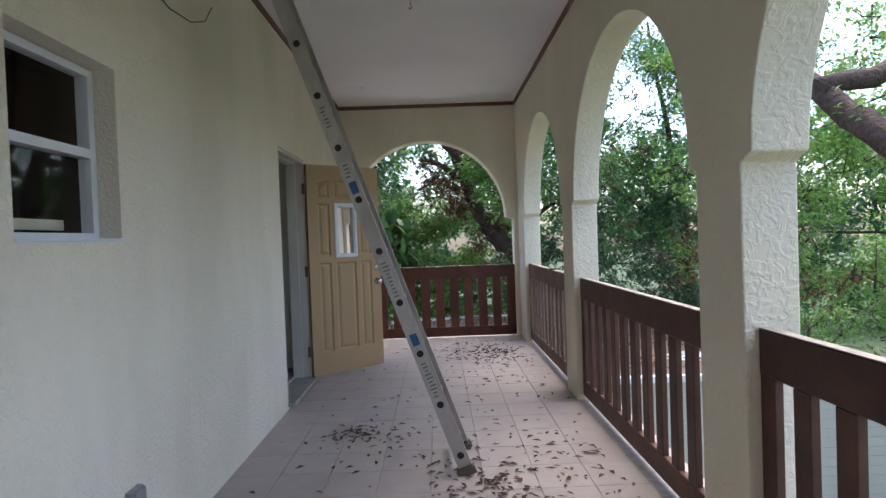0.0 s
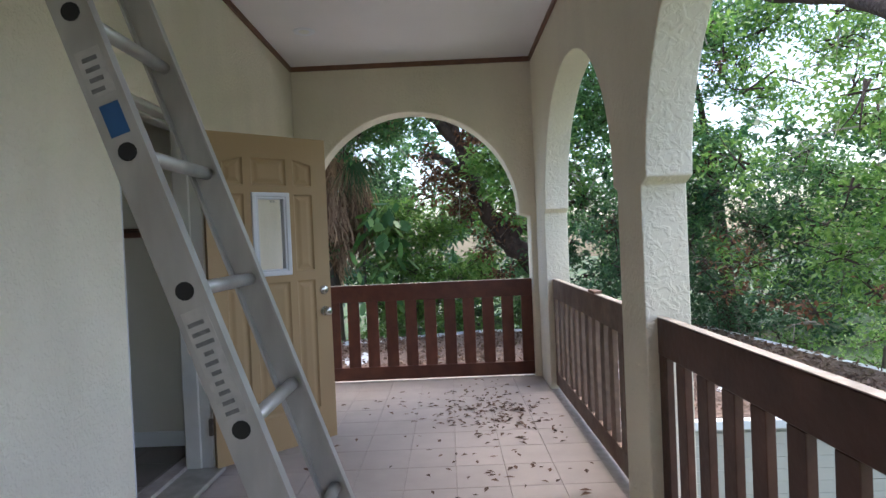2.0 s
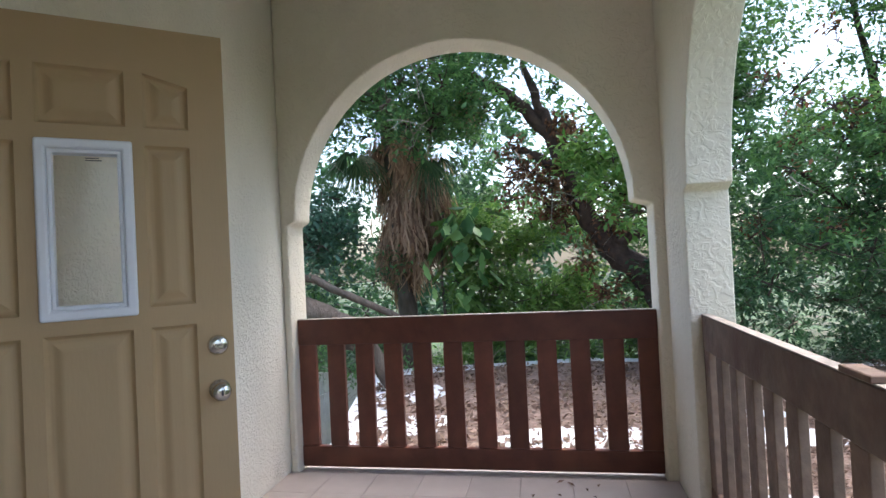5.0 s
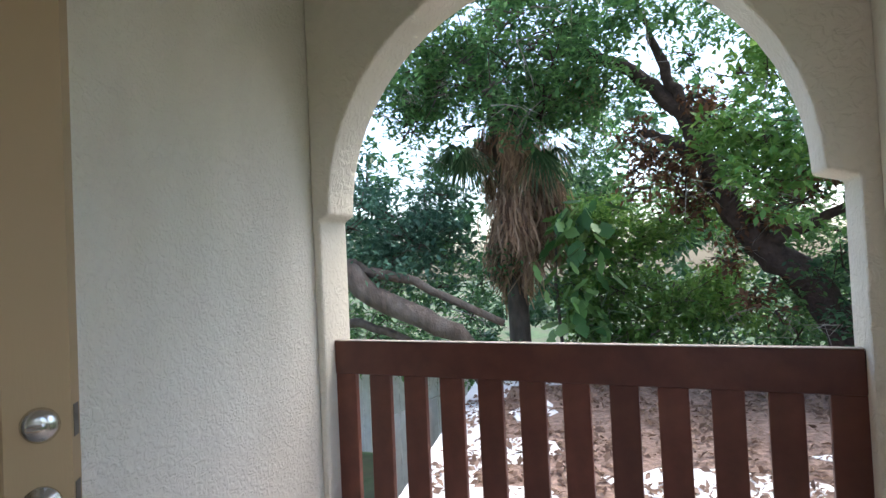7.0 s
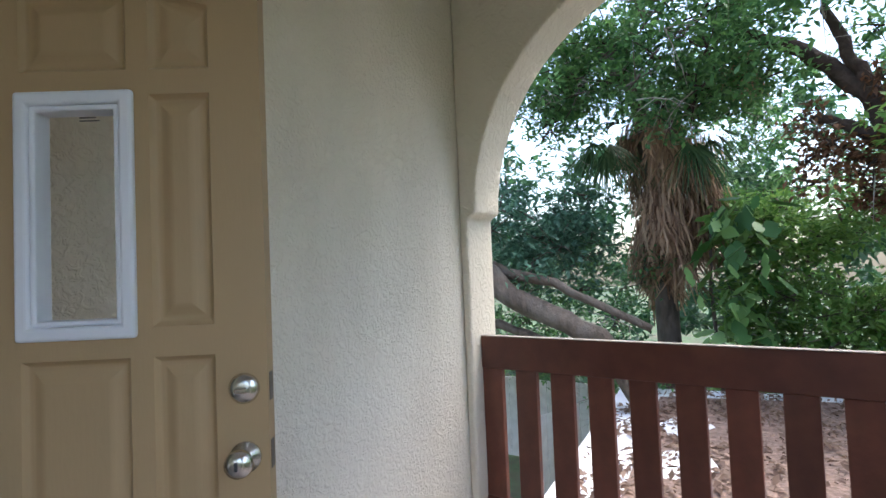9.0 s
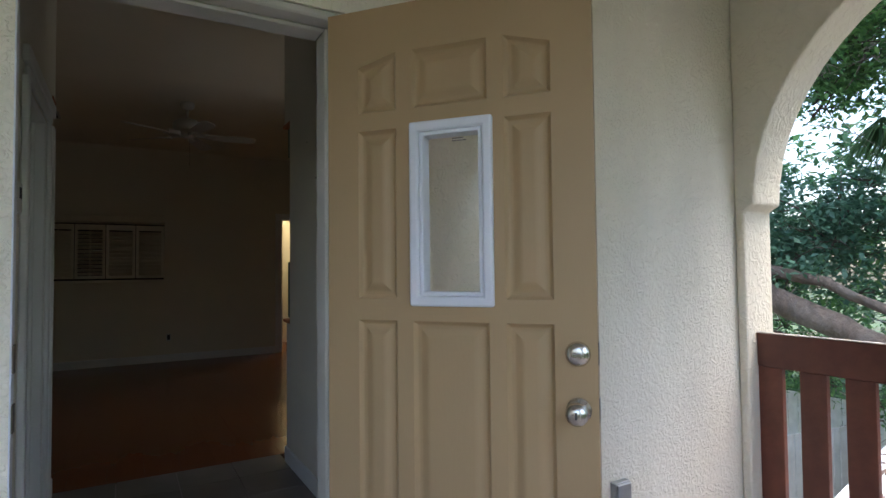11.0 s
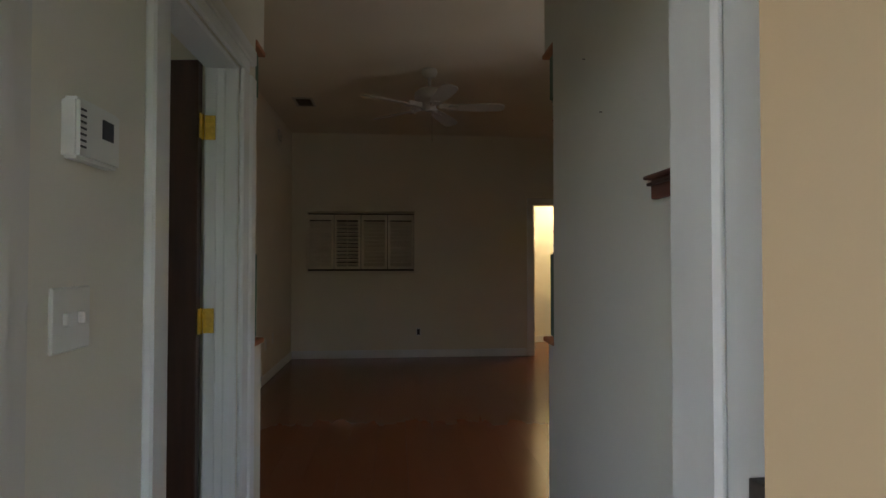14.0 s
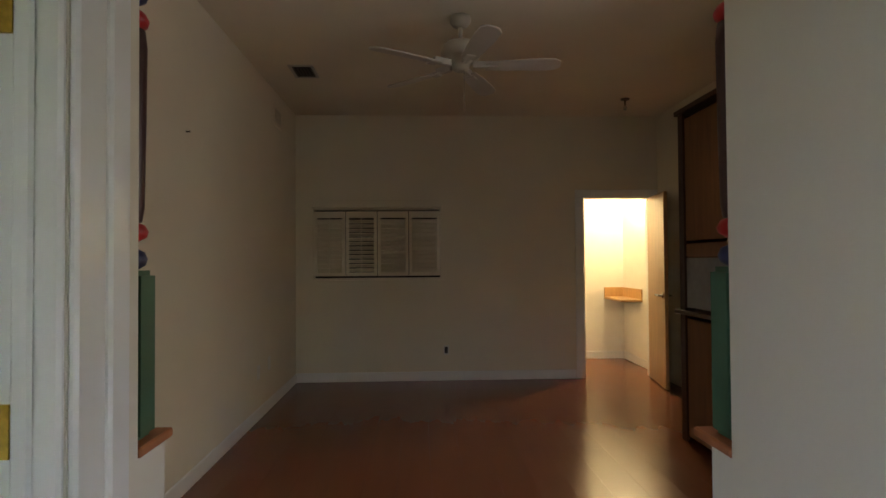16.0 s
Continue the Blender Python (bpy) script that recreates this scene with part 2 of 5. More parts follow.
def box(bm, x0, x1, y0, y1, z0, z1):
    v = [bm.verts.new(p) for p in ((x0, y0, z0), (x1, y0, z0), (x1, y1, z0), (x0, y1, z0), (x0, y0, z1), (x1, y0, z1), (x1, y1, z1), (x0, y1, z1))]
    for f in ((3, 2, 1, 0), (4, 5, 6, 7), (0, 1, 5, 4), (1, 2, 6, 5), (2, 3, 7, 6), (3, 0, 4, 7)):
        bm.faces.new([v[i] for i in f])
    return bm


def bevelled(x0, x1, y0, y1, z0, z1, w=0.004, seg=1):
    bm = box(bmesh.new(), x0, x1, y0, y1, z0, z1)
    bmesh.ops.bevel(bm, geom=bm.edges[:], offset=w, segments=seg, affect="EDGES")
    return bm


def boxes(*bs):
    bm = bmesh.new()
    for b in bs:
        box(bm, *b)
    return bm


def prism(pts, axis, a, b):
    """Outline pts extruded from a to b along an axis; pts are the other two coordinates in x, y, z order."""
    bm = bmesh.new()
    place = {"x": lambda p, q: (q, p[0], p[1]), "y": lambda p, q: (p[0], q, p[1]), "z": lambda p, q: (p[0], p[1], q)}[axis]
    lo, hi = [bm.verts.new(place(p, a)) for p in pts], [bm.verts.new(place(p, b)) for p in pts]
    bm.faces.new(lo)
    bm.faces.new(hi[::-1])
    for i in range(len(pts)):
        j = (i + 1) % len(pts)
        bm.faces.new((lo[j], lo[i], hi[i], hi[j]))
    bm.normal_update()
    bmesh.ops.triangulate(bm, faces=[f for f in bm.faces if len(f.verts) > 4])
    bmesh.ops.recalc_face_normals(bm, faces=bm.faces[:])
    return bm


def lathe(profile, n=20, at=(0, 0, 0), axis="z"):
    """Turned shape: profile of (radius, height)."""
    bm = bmesh.new()
    rings = []
    for r, h in profile:
        ring = []
        for i in range(n):
            a = 2 * math.pi * i / n
            p = (r * math.cos(a), r * math.sin(a), h)
            if axis == "x":
                p = (p[2], p[0], p[1])
            elif axis == "y":
                p = (p[0], p[2], p[1])
            ring.append(bm.verts.new(Vector(p) + Vector(at)))
        rings.append(ring)
    for a, b in zip(rings, rings[1:]):
        for i in range(n):
            bm.faces.new((a[i], a[(i + 1) % n], b[(i + 1) % n], b[i]))
    bm.faces.new(rings[0][::-1])
    bm.faces.new(rings[-1])
    bmesh.ops.recalc_face_normals(bm, faces=bm.faces[:])
    for f in bm.faces:
        f.smooth = len(f.verts) == 4
    return bm


def tube(bm, pts, radii, n=8):
    """A tapered limb through pts."""
    pts = [Vector(p) for p in pts]
    rings = []
    for i, p in enumerate(pts):
        d = (pts[min(i + 1, len(pts) - 1)] - pts[max(i - 1, 0)]).normalized()
        u = d.orthogonal().normalized()
        w = d.cross(u)
        rings.append([bm.verts.new(p + (u * math.cos(2 * math.pi * k / n) + w * math.sin(2 * math.pi * k / n)) * radii[i] * random.uniform(0.9, 1.1)) for k in range(n)])
    for a, b in zip(rings, rings[1:]):
        ks = min(range(n), key=lambda s: (a[0].co - b[s].co).length)
        for k in range(n):
            f = bm.faces.new((a[k], a[(k + 1) % n], b[(k + 1 + ks) % n], b[(k + ks) % n]))
            f.smooth = True
    bm.faces.new(rings[-1])
    bm.faces.new(rings[0][::-1])
    return bm


def obj(name, bm, material):
    me = bpy.data.meshes.new(name)
    bm.to_mesh(me)
    bm.free()
    me.materials.append(material)
    return new(name, me)


def part(name, bm, material, parent, label=""):
    ob = obj(name, bm, material)
    ob.parent = parent
    return tagged(ob, label)


def thing(name, label, category, at=(0, 0, 0), group="", turn=0.0):
    ob = new(name)
    ob.matrix_world = pose(*at, 0, 0, turn)
    return tagged(ob, label, category, group)


def structure(name, bm, material, label):
    return tagged(obj(name, bm, material), label, "structure", kind="structure")


def soften(ob, w=0.01, seg=2):
    m = ob.modifiers.new("edge", "BEVEL")
    m.width, m.segments, m.limit_method, m.angle_limit = w, seg, "ANGLE", radians(50)
    return ob


def sheet(name, verts, faces, material):
    """Mesh object out of numpy arrays, all faces of one size."""
    me = bpy.data.meshes.new(name)
    k = faces.shape[1]
    me.vertices.add(len(verts))
    me.vertices.foreach_set("co", np.ascontiguousarray(verts, dtype=np.float32).ravel())
    me.loops.add(faces.size)
    me.loops.foreach_set("vertex_index", np.ascontiguousarray(faces, dtype=np.int32).ravel())
    me.polygons.add(len(faces))
    me.polygons.foreach_set("loop_start", np.arange(0, faces.size, k, dtype=np.int32))
    me.update(calc_edges=True)
    me.validate()
    me.materials.append(material)
    return new(name, me)


RNG = np.random.default_rng(7)


def leaf_cloud(name, centres, length, width, material, flat=0.35, droop=0.25):
    """One pointed, folded leaf at each centre, turned at random."""
    n = len(centres)
    yaw = RNG.uniform(0, 2 * np.pi, n)
    pitch = RNG.normal(-droop, 0.5, n)
    fwd = np.stack([np.cos(yaw) * np.cos(pitch), np.sin(yaw) * np.cos(pitch), np.sin(pitch)], 1)
    up = RNG.normal(0, flat, (n, 3)) + np.array([0, 0, 1.0])
    side = np.cross(fwd, up)
    side /= np.linalg.norm(side, axis=1, keepdims=True) + 1e-9
    up = np.cross(side, fwd)
    s = RNG.uniform(0.6, 1.25, (n, 1))
    L, W = length * s, width * s
    a = centres
    b = centres + fwd * L * 0.5 + side * W * 0.5 + up * W * 0.18
    c = centres + fwd * L - up * L * 0.06
    d = centres + fwd * L * 0.5 - side * W * 0.5 + up * W * 0.18
    verts = np.stack([a, b, c, d], 1).reshape(-1, 3)
    i = np.arange(n)[:, None] * 4
    faces = np.concatenate([i + np.array([[0, 1, 2]]), i + np.array([[0, 2, 3]])], 0)
    return sheet(name, verts, faces, material)


def clump_points(clumps, per, spread=0.33):
    """Points gathered round twig ends inside ball-like clumps (x, y, z, r)."""
    out = []
    for x, y, z, r in clumps:
        k = max(8, int(per * r * r))
        twigs = RNG.normal(0, 1, (max(3, k // 14), 3))
        twigs /= np.linalg.norm(twigs, axis=1, keepdims=True)
        twigs *= r * RNG.uniform(0.35, 1.0, (len(twigs), 1)) * np.array([1, 1, 0.75])
        pick = twigs[RNG.integers(0, len(twigs), k)]
        out.append(np.array([x, y, z]) + pick + RNG.normal(0, 0.10 + 0.06 * r, (k, 3)) * np.array([1, 1, 0.7]))
    return np.concatenate(out)


# ---- large structure: balcony ----
XW, XR, YE, CZ = -1.20, 1.145, 7.335, 3.125
Y_BACK = -2.6
FZ = 0.083


def arch_outline(u0, u1, zt, openings, spring, n=28):
    """Wall outline with arched openings (jamb start, jamb end, arch start, arch end) that reach the floor."""
    pts = [(u0, -0.12)]
    for j0, j1, a0, a1 in openings:
        c, r = (a0 + a1) / 2, (a1 - a0) / 2
        pts += [(j0, -0.12), (j0, spring - 0.03), (a0, spring)]
        pts += [(c - r * math.cos(math.pi * k / n), spring + r * math.sin(math.pi * k / n)) for k in range(1, n)]
        pts += [(a1, spring), (j1, spring - 0.03), (j1, -0.12)]
    return pts + [(u1, -0.12), (u1, zt), (u0, zt)]


PITCH = 2.49
SIDE = [(4.785 - PITCH * k - 0.07, 6.80 - PITCH * k + 0.07, 4.785 - PITCH * k, 6.80 - PITCH * k) for k in (3, 2, 1, 0)]
soften(structure("wall_arcade", prism(arch_outline(Y_BACK, YE, CZ + 0.3, SIDE, 1.605), "x", XR, XR + 0.205), STUCCO,
                 "cream stucco arcade wall with round arches"), 0.012)
soften(structure("wall_end", prism(arch_outline(XW + 0.002, XR + 0.205, CZ + 0.3, [(-1.150, 1.088, -1.097, 0.987)], 1.60), "y", YE, YE + 0.235), STUCCO,
                 "cream stucco end wall with one wide arch"), 0.012)
house_pts = boxes((-1.36, XW, Y_BACK, 1.58, -3.2, CZ + 0.3), (-1.36, XW, 2.145, 4.345, -3.2, CZ + 0.3), (-1.236, XW, 4.345, 4.40, 0.02, 2.135), (-1.36, XW, 5.26, YE + 0.235, -3.2, CZ + 0.3),
                  (-1.36, XW, 4.345, 5.26, 2.135, CZ + 0.3), (-1.36, XW, 4.40, 5.26, -3.2, 0.02), (-1.36, XW, 4.345, 4.40, -3.2, 0.02),
                  (-1.36, XW, 1.58, 2.145, -3.2, 1.38), (-1.36, XW, 1.58, 2.145, 2.06, CZ + 0.3))
structure("wall_house", house_pts, STUCCO_W, "cream stucco house wall, stained, with door and window openings")
structure("wall_back", boxes((XW, XR, Y_BACK - 0.2, Y_BACK, -0.1, CZ + 0.3)), STUCCO, "cream stucco wall closing the balcony")
structure("ceiling_balcony", boxes((XW, XR, Y_BACK, YE, CZ, CZ + 0.12)), CEIL, "smooth pale lilac-white balcony ceiling")
structure("roof_slab", boxes((-10.4, XR + 0.205, Y_BACK - 0.2, YE + 0.235, CZ + 0.3, CZ + 0.5)), STUCCO, "flat roof slab over house and balcony")
slab = structure("floor_balcony", boxes((XW, XR, Y_BACK, YE, -0.2, -0.006), (XR, XR + 0.3, Y_BACK, YE + 0.3, -0.2, -0.004), (XW, XR, YE, YE + 0.3, -0.2, -0.015)), GROUT,
                 "pale scored tile balcony floor, dusty")
for nm, b in (("trim", (XW, XW + 0.018, Y_BACK, YE, CZ - 0.045, CZ)), ("trim", (XR - 0.018, XR, Y_BACK, YE, CZ - 0.045, CZ)),
              ("trim", (XW + 0.018, XR - 0.018, YE - 0.018, YE, CZ - 0.045, CZ))):
    structure(nm, boxes(b), TRIM_BROWN, "narrow brown ceiling trim strip")

# ---- house interior ----
WH = 2.95
XF, YL, YRM = -7.88, 3.57, 7.52
HL, HR = 4.30, 5.55
structure("floor_room", boxes((XF, -3.26, YL, YRM, -0.1, FZ - 0.004), (-9.05, XF, 6.0, 7.56, -0.1, FZ - 0.004)), DARKWOOD, "glossy red-brown laminate floor")
structure("floor_hall", boxes((-3.26, -1.36, HL, HR, -0.1, FZ - 0.008)), GROUT, "dark grey tiled hall floor")
structure("ceiling_room", boxes((-9.2, -1.36, 2.6, 7.7, WH, WH + 0.1)), ROOM, "cream painted room ceiling")
structure("wall_hall_left", boxes((-2.165, -1.36, 4.18, HL, 0, WH), (-3.09, -2.85, 4.18, HL, 0, WH), (-2.85, -2.165, 4.18, HL, 2.05, WH),
                                  (-3.215, -3.09, 4.18, HL, 0, 0.96), (-3.235, -3.09, 4.18, HL, 2.25, WH)), HALL, "off-white painted hall wall")
structure("wall_hall_right", boxes((-3.02, -1.36, HR, HR + 0.12, 0, WH), (-3.10, -3.02, HR, HR + 0.12, 0, 0.96), (-3.15, -3.02, HR, HR + 0.12, 2.25, WH),
                                   ), HALL, "off-white painted hall wall")
structure("wall_room_front", boxes((-3.09, -2.97, YL - 0.1, 4.18, 0, WH), (-3.02, -2.90, HR + 0.12, YRM + 0.1, 0, WH)), ROOM, "cream painted wall beside the hall")
structure("wall_room_left", boxes((XF, -3.09, YL - 0.1, YL, 0, WH)), ROOM, "cream painted room wall")
structure("wall_room_right", boxes((XF, -4.2, YRM, YRM + 0.1, 0, WH), (-3.2, -2.90, YRM, YRM + 0.1, 0, WH), (-4.2, -3.2, YRM, YRM + 0.1, 0, 0.95), (-4.2, -3.2, YRM, YRM + 0.1, 2.05, WH)), ROOM, "cream painted room wall")
structure("wall_room_far", boxes((XF - 0.12, XF, YL - 0.1, 3.76, 0, WH), (XF - 0.12, XF, 3.76, 5.12, 0, 1.19), (XF - 0.12, XF, 3.76, 5.12, 1.93, WH),
                                 (XF - 0.12, XF, 5.12, 6.685, 0, WH), (XF - 0.12, XF, 7.44, YRM + 0.1, 0, WH), (XF - 0.12, XF, 6.685, 7.44, 2.05, WH)), ROOM,
          "cream painted far wall with shuttered window and doorway")
structure("wall_bathroom", boxes((-9.17, -9.05, 5.9, 7.66, 0, WH), (-9.05, -8.0, 7.56, 7.66, 0, WH), (-9.05, -8.0, 5.9, 6.0, 0, WH)), BATH, "white bathroom wall in warm lamplight")
# Closet gloom is put into the colour: back wall and floor use dark wood.
structure("wall_closet", boxes((-2.97, -1.36, 2.6, 2.7, 0, WH), (-2.97, -1.36, 2.7, 4.18, -0.1, FZ - 0.01)), DARKWOOD, "closet wall and floor, coloured dark for the unlit inside")
structure("wall_side_room", boxes((-2.97, -1.36, 7.42, 7.52, 0, WH), (-2.90, -1.36, HR + 0.12, 7.42, -0.1, FZ)), HALL, "plain side room wall and floor")
BB = 0.10
for b in ((XF, XF + 0.014, YL + 0.014, 6.59, FZ, FZ + BB), (XF, -3.09, YL, YL + 0.014, FZ, FZ + BB), (-3.215, -2.98, HL, HL + 0.014, FZ, FZ + BB),
          (-3.10, -1.38, HR - 0.014, HR, FZ, FZ + BB), (-9.05, -9.036, 6.0, 7.546, FZ, FZ + BB), (-9.05, -8.0, 7.546, 7.56, FZ, FZ + BB)):
    structure("baseboard", bevelled(*b, 0.005), TRIM_W, "white painted baseboard")


def casing(name, boxes_list, material, label):
    ob = thing(name, label, "structure")
    ob["kind"] = "structure"
    for b in boxes_list:
        part("casing_board", bevelled(*b, 0.006), material, ob)
    return ob


# entrance frame: jambs, head, sill, stops
ent = casing("door_frame_entrance", [(-1.38, -1.238, 4.347, 4.378, 0.05, 2.133), (-1.362, -1.203, 5.228, 5.258, 0.05, 2.133), (-1.38, -1.203, 4.402, 5.228, 2.104, 2.133),
                                     (-1.34, -1.29, 4.378, 4.390, 0.05, 2.104), (-1.368, -1.27, 5.213, 5.228, 0.05, 2.104), (-1.368, -1.27, 4.402, 5.213, 2.090, 2.104)],
             FRAME_OLD, "aged off-white entrance door frame")
part("edge_strip", bevelled(-1.236, -1.196, 4.400, 4.404, 0.05, 2.10, 0.001), WHITE, ent)
part("threshold", bevelled(-1.38, -1.14, 4.404, 5.258, 0.02, 0.052, 0.008), ALU, ent, "worn aluminium threshold")
part("reveal_board", bevelled(-1.56, -1.382, HL + 0.001, 4.345, FZ, 2.15, 0.003), FRAME_OLD, ent)
part("inner_casing", bevelled(-1.64, -1.562, HL + 0.001, HL + 0.022, FZ, 2.20, 0.006), FRAME_OLD, ent)
part("inner_casing", bevelled(-1.585, -1.562, HL + 0.0225, HL + 0.034, FZ, 2.20, 0.005), FRAME_OLD, ent)
for z in (0.94, 1.085):
    part("strike_plate", bevelled(-1.228, -1.200, 4.404, 4.408, z - 0.035, z + 0.035, 0.001), STEEL_DARK, ent, "tarnished steel strike plate")
for z in (0.30, 1.07, 1.86):
    part("hinge", boxes((-1.215, -1.192, 5.210, 5.232, z - 0.05, z + 0.05)), STEEL_DARK, ent, "dark steel hinge")
# hall side door casing: stepped mouldings both ways
hc = casing("door_frame_hall", [(-2.180, -2.125, HL, HL + 0.018, FZ, 2.05), (-2.125, -2.07, HL, HL + 0.026, FZ, 2.05), (-2.94, -2.85, HL, HL + 0.018, FZ, 2.05),
                                (-3.01, -2.94, HL, HL + 0.026, FZ, 2.05), (-2.94, -2.125, HL, HL + 0.018, 2.05, 2.10), (-3.01, -2.07, HL, HL + 0.026, 2.10, 2.165),
                                (-2.85, -2.832, 4.18, HL, FZ, 2.05), (-2.180, -2.165, 4.18, HL - 0.002, FZ, 2.05), (-2.832, -2.180, 4.18, HL, 2.032, 2.05),
                                (-2.832, -2.82, 4.225, 4.26, FZ, 2.032)], TRIM_W, "white moulded hall door casing")
for z in (0.40, 1.10, 1.81):
    h = part("hinge", boxes((-2.832, -2.826, 4.185, 4.222, z - 0.045, z + 0.045), (-2.828, -2.79, 4.178, 4.182, z - 0.045, z + 0.045)), BRASS, hc, "polished brass hinge")
    part("knuckle", lathe([(0.007, z - 0.047), (0.007, z + 0.047)], 10, (-2.822, 4.178, 0)), BRASS, h)
casing("door_frame_bathroom", [(XF, XF + 0.016, 6.595, 6.685, FZ, 2.05), (XF, XF + 0.016, 7.44, 7.515, FZ, 2.05), (XF, XF + 0.016, 6.595, 7.515, 2.05, 2.14),
                               (XF - 0.12, XF, 6.685, 6.70, FZ, 2.05), (XF - 0.12, XF, 7.425, 7.44, FZ, 2.05)], TRIM_W, "cream painted bathroom door casing")

# ---- doors ----
door = thing("door_entrance", "tan painted panel entrance door, standing open", "door", (-1.161, 5.188, 0.06), turn=39.7)
DW, DH, T = 0.80, 2.03, 0.044
COLS, ROWS_ = [(0.105, 0.232), (0.283, 0.512), (0.560, 0.690)], [(0.22, 1.085), (1.15, 1.655), (1.71, 1.885)]
xs, zs = [0] + [v for c in COLS for v in c] + [DW], [0] + [v for r in ROWS_ for v in r] + [DH]
for i in range(len(xs) - 1):
    if i % 2 == 0:
        part("stile", boxes((xs[i], xs[i + 1], 0, T, 0, DH)), DOOR_TAN, door)
    else:
        for k in range(0, len(zs) - 1, 2):
            part("cross_rail", boxes((xs[i], xs[i + 1], 0, T, zs[k], zs[k + 1])), DOOR_TAN, door)


def raised_panel(x0, x1, z0, z1, dl=0.0, dr=0.0):
    """Recessed field with sloped moulding on both faces; its top may slope by dl at the start and dr at the end."""
    bm = bmesh.new()
    for q, y in ((1, 0.0), (-1, T)):
        rings = []
        for inset, dep in ((0, 0.0), (0.003, 0.004), (0.008, 0.010), (0.013, 0.012), (0.019, 0.012), (0.026, 0.0095), (0.036, 0.0045), (0.043, 0.0022), (0.050, 0.002)):
            rings.append([bm.verts.new((x, y + q * dep, z)) for x, z in ((x0 + inset, z0 + inset), (x1 - inset, z0 + inset), (x1 - inset, z1 - dr - inset), (x0 + inset, z1 - dl - inset))])
        for a, b in zip(rings, rings[1:]):
            for k in range(4):
                bm.faces.new((a[k], a[(k + 1) % 4], b[(k + 1) % 4], b[k])).smooth = True
        bm.faces.new(rings[-1])
    bmesh.ops.recalc_face_normals(bm, faces=bm.faces[:])
    bmesh.ops.split_edges(bm, edges=[e for e in bm.edges if len({round(v.co.y, 5) for v in e.verts}) > 1])
    return bm


for i, c in enumerate(COLS):
    for k, r in enumerate(ROWS_):
        dl, dr = (0.035 if (i, k) == (0, 2) else 0.0), (0.035 if (i, k) == (2, 2) else 0.0)
        if (i, k) != (1, 1):
            part("panel", raised_panel(*c, *r, dl, dr), DOOR_TAN, door)
        if dl:
            part("filler", prism([(c[0], r[1] - dl), (c[1], r[1]), (c[0], r[1])], "y", 0, T), DOOR_TAN, door)
        if dr:
            part("filler", prism([(c[0], r[1]), (c[1], r[1] - dr), (c[1], r[1])], "y", 0, T), DOOR_TAN, door)
lx0, lx1, lz0, lz1 = 0.277, 0.528, 1.128, 1.665


def mitred(w, y0, y1, x0, x1, z0, z1):
    """Closed frame of four mitred bars."""
    bm = bmesh.new()
    rings = []
    for y, d in ((y0, 0), (y0, w), (y1, w), (y1, 0)):
        rings.append([bm.verts.new((x, y, z)) for x, z in ((x0 + d, z0 + d), (x1 - d, z0 + d), (x1 - d, z1 - d), (x0 + d, z1 - d))])
    for a_, b_ in zip(rings, rings[1:] + rings[:1]):
        for k in range(4):
            bm.faces.new((a_[k], a_[(k + 1) % 4], b_[(k + 1) % 4], b_[k]))
    bmesh.ops.recalc_face_normals(bm, faces=bm.faces[:])
    return bm


lite = part("window_lite", mitred(0.03, -0.014, T + 0.014, lx0, lx1, lz0, lz1), WHITE, door, "white plastic window frame in door")
soften(lite, 0.008, 3)
soften(part("bead", mitred(0.012, -0.006, T + 0.006, lx0 + 0.0301, lx1 - 0.0301, lz0 + 0.0301, lz1 - 0.0301), WHITE, lite), 0.004, 2)
pane = part("pane", boxes((lx0 + 0.04, lx1 - 0.04, 0.018, 0.024, lz0 + 0.04, lz1 - 0.04)), GLASS, lite, "clear glass pane")
pane.visible_shadow = False
for k in range(2):
    part("pane_mark", boxes((lx0 + 0.125, lx0 + 0.160 + 0.008 * k, 0.0172, 0.0178, lz1 - 0.054 - 0.007 * k, lz1 - 0.051 - 0.007 * k)), INK_GREY, lite, "small unreadable print on the glass")
KX = 0.750
knob = part("door_knob", lathe([(0.033, 0.0), (0.033, 0.006), (0.014, 0.010), (0.013, 0.028), (0.026, 0.036), (0.030, 0.048), (0.027, 0.060), (0.012, 0.066), (0.003, 0.0665)], 24, (KX, 0, 0.865), "y"),
            CHROME, door, "round satin nickel door knob")
for v in knob.data.vertices:
    v.co.y = -v.co.y
part("keyhole", boxes((KX - 0.003, KX + 0.003, -0.0685, -0.066, 0.856, 0.874)), INK, knob)
bolt = part("deadbolt", lathe([(0.033, 0.0), (0.033, 0.004), (0.026, 0.014), (0.012, 0.017), (0.002, 0.0172)], 24, (KX, 0, 1.01), "y"), CHROME, door, "satin nickel deadbolt")
for v in bolt.data.vertices:
    v.co.y = -v.co.y
part("thumb_turn", bevelled(KX - 0.014, KX + 0.014, -0.032, -0.016, 1.004, 1.016, 0.003), CHROME, bolt)
for z in (0.865, 1.01):
    part("latch_plate", boxes((DW, DW + 0.0015, 0.010, 0.034, z - 0.03, z + 0.03)), STEEL_DARK, door, "steel latch plate")

cd = thing("door_closet", "dark stained wooden closet door, standing open", "door", (-2.822, 4.178, FZ), turn=-97)
part("slab", bevelled(0, 0.62, 0, 0.036, 0.01, 1.965, 0.003), DARKWOOD, cd)

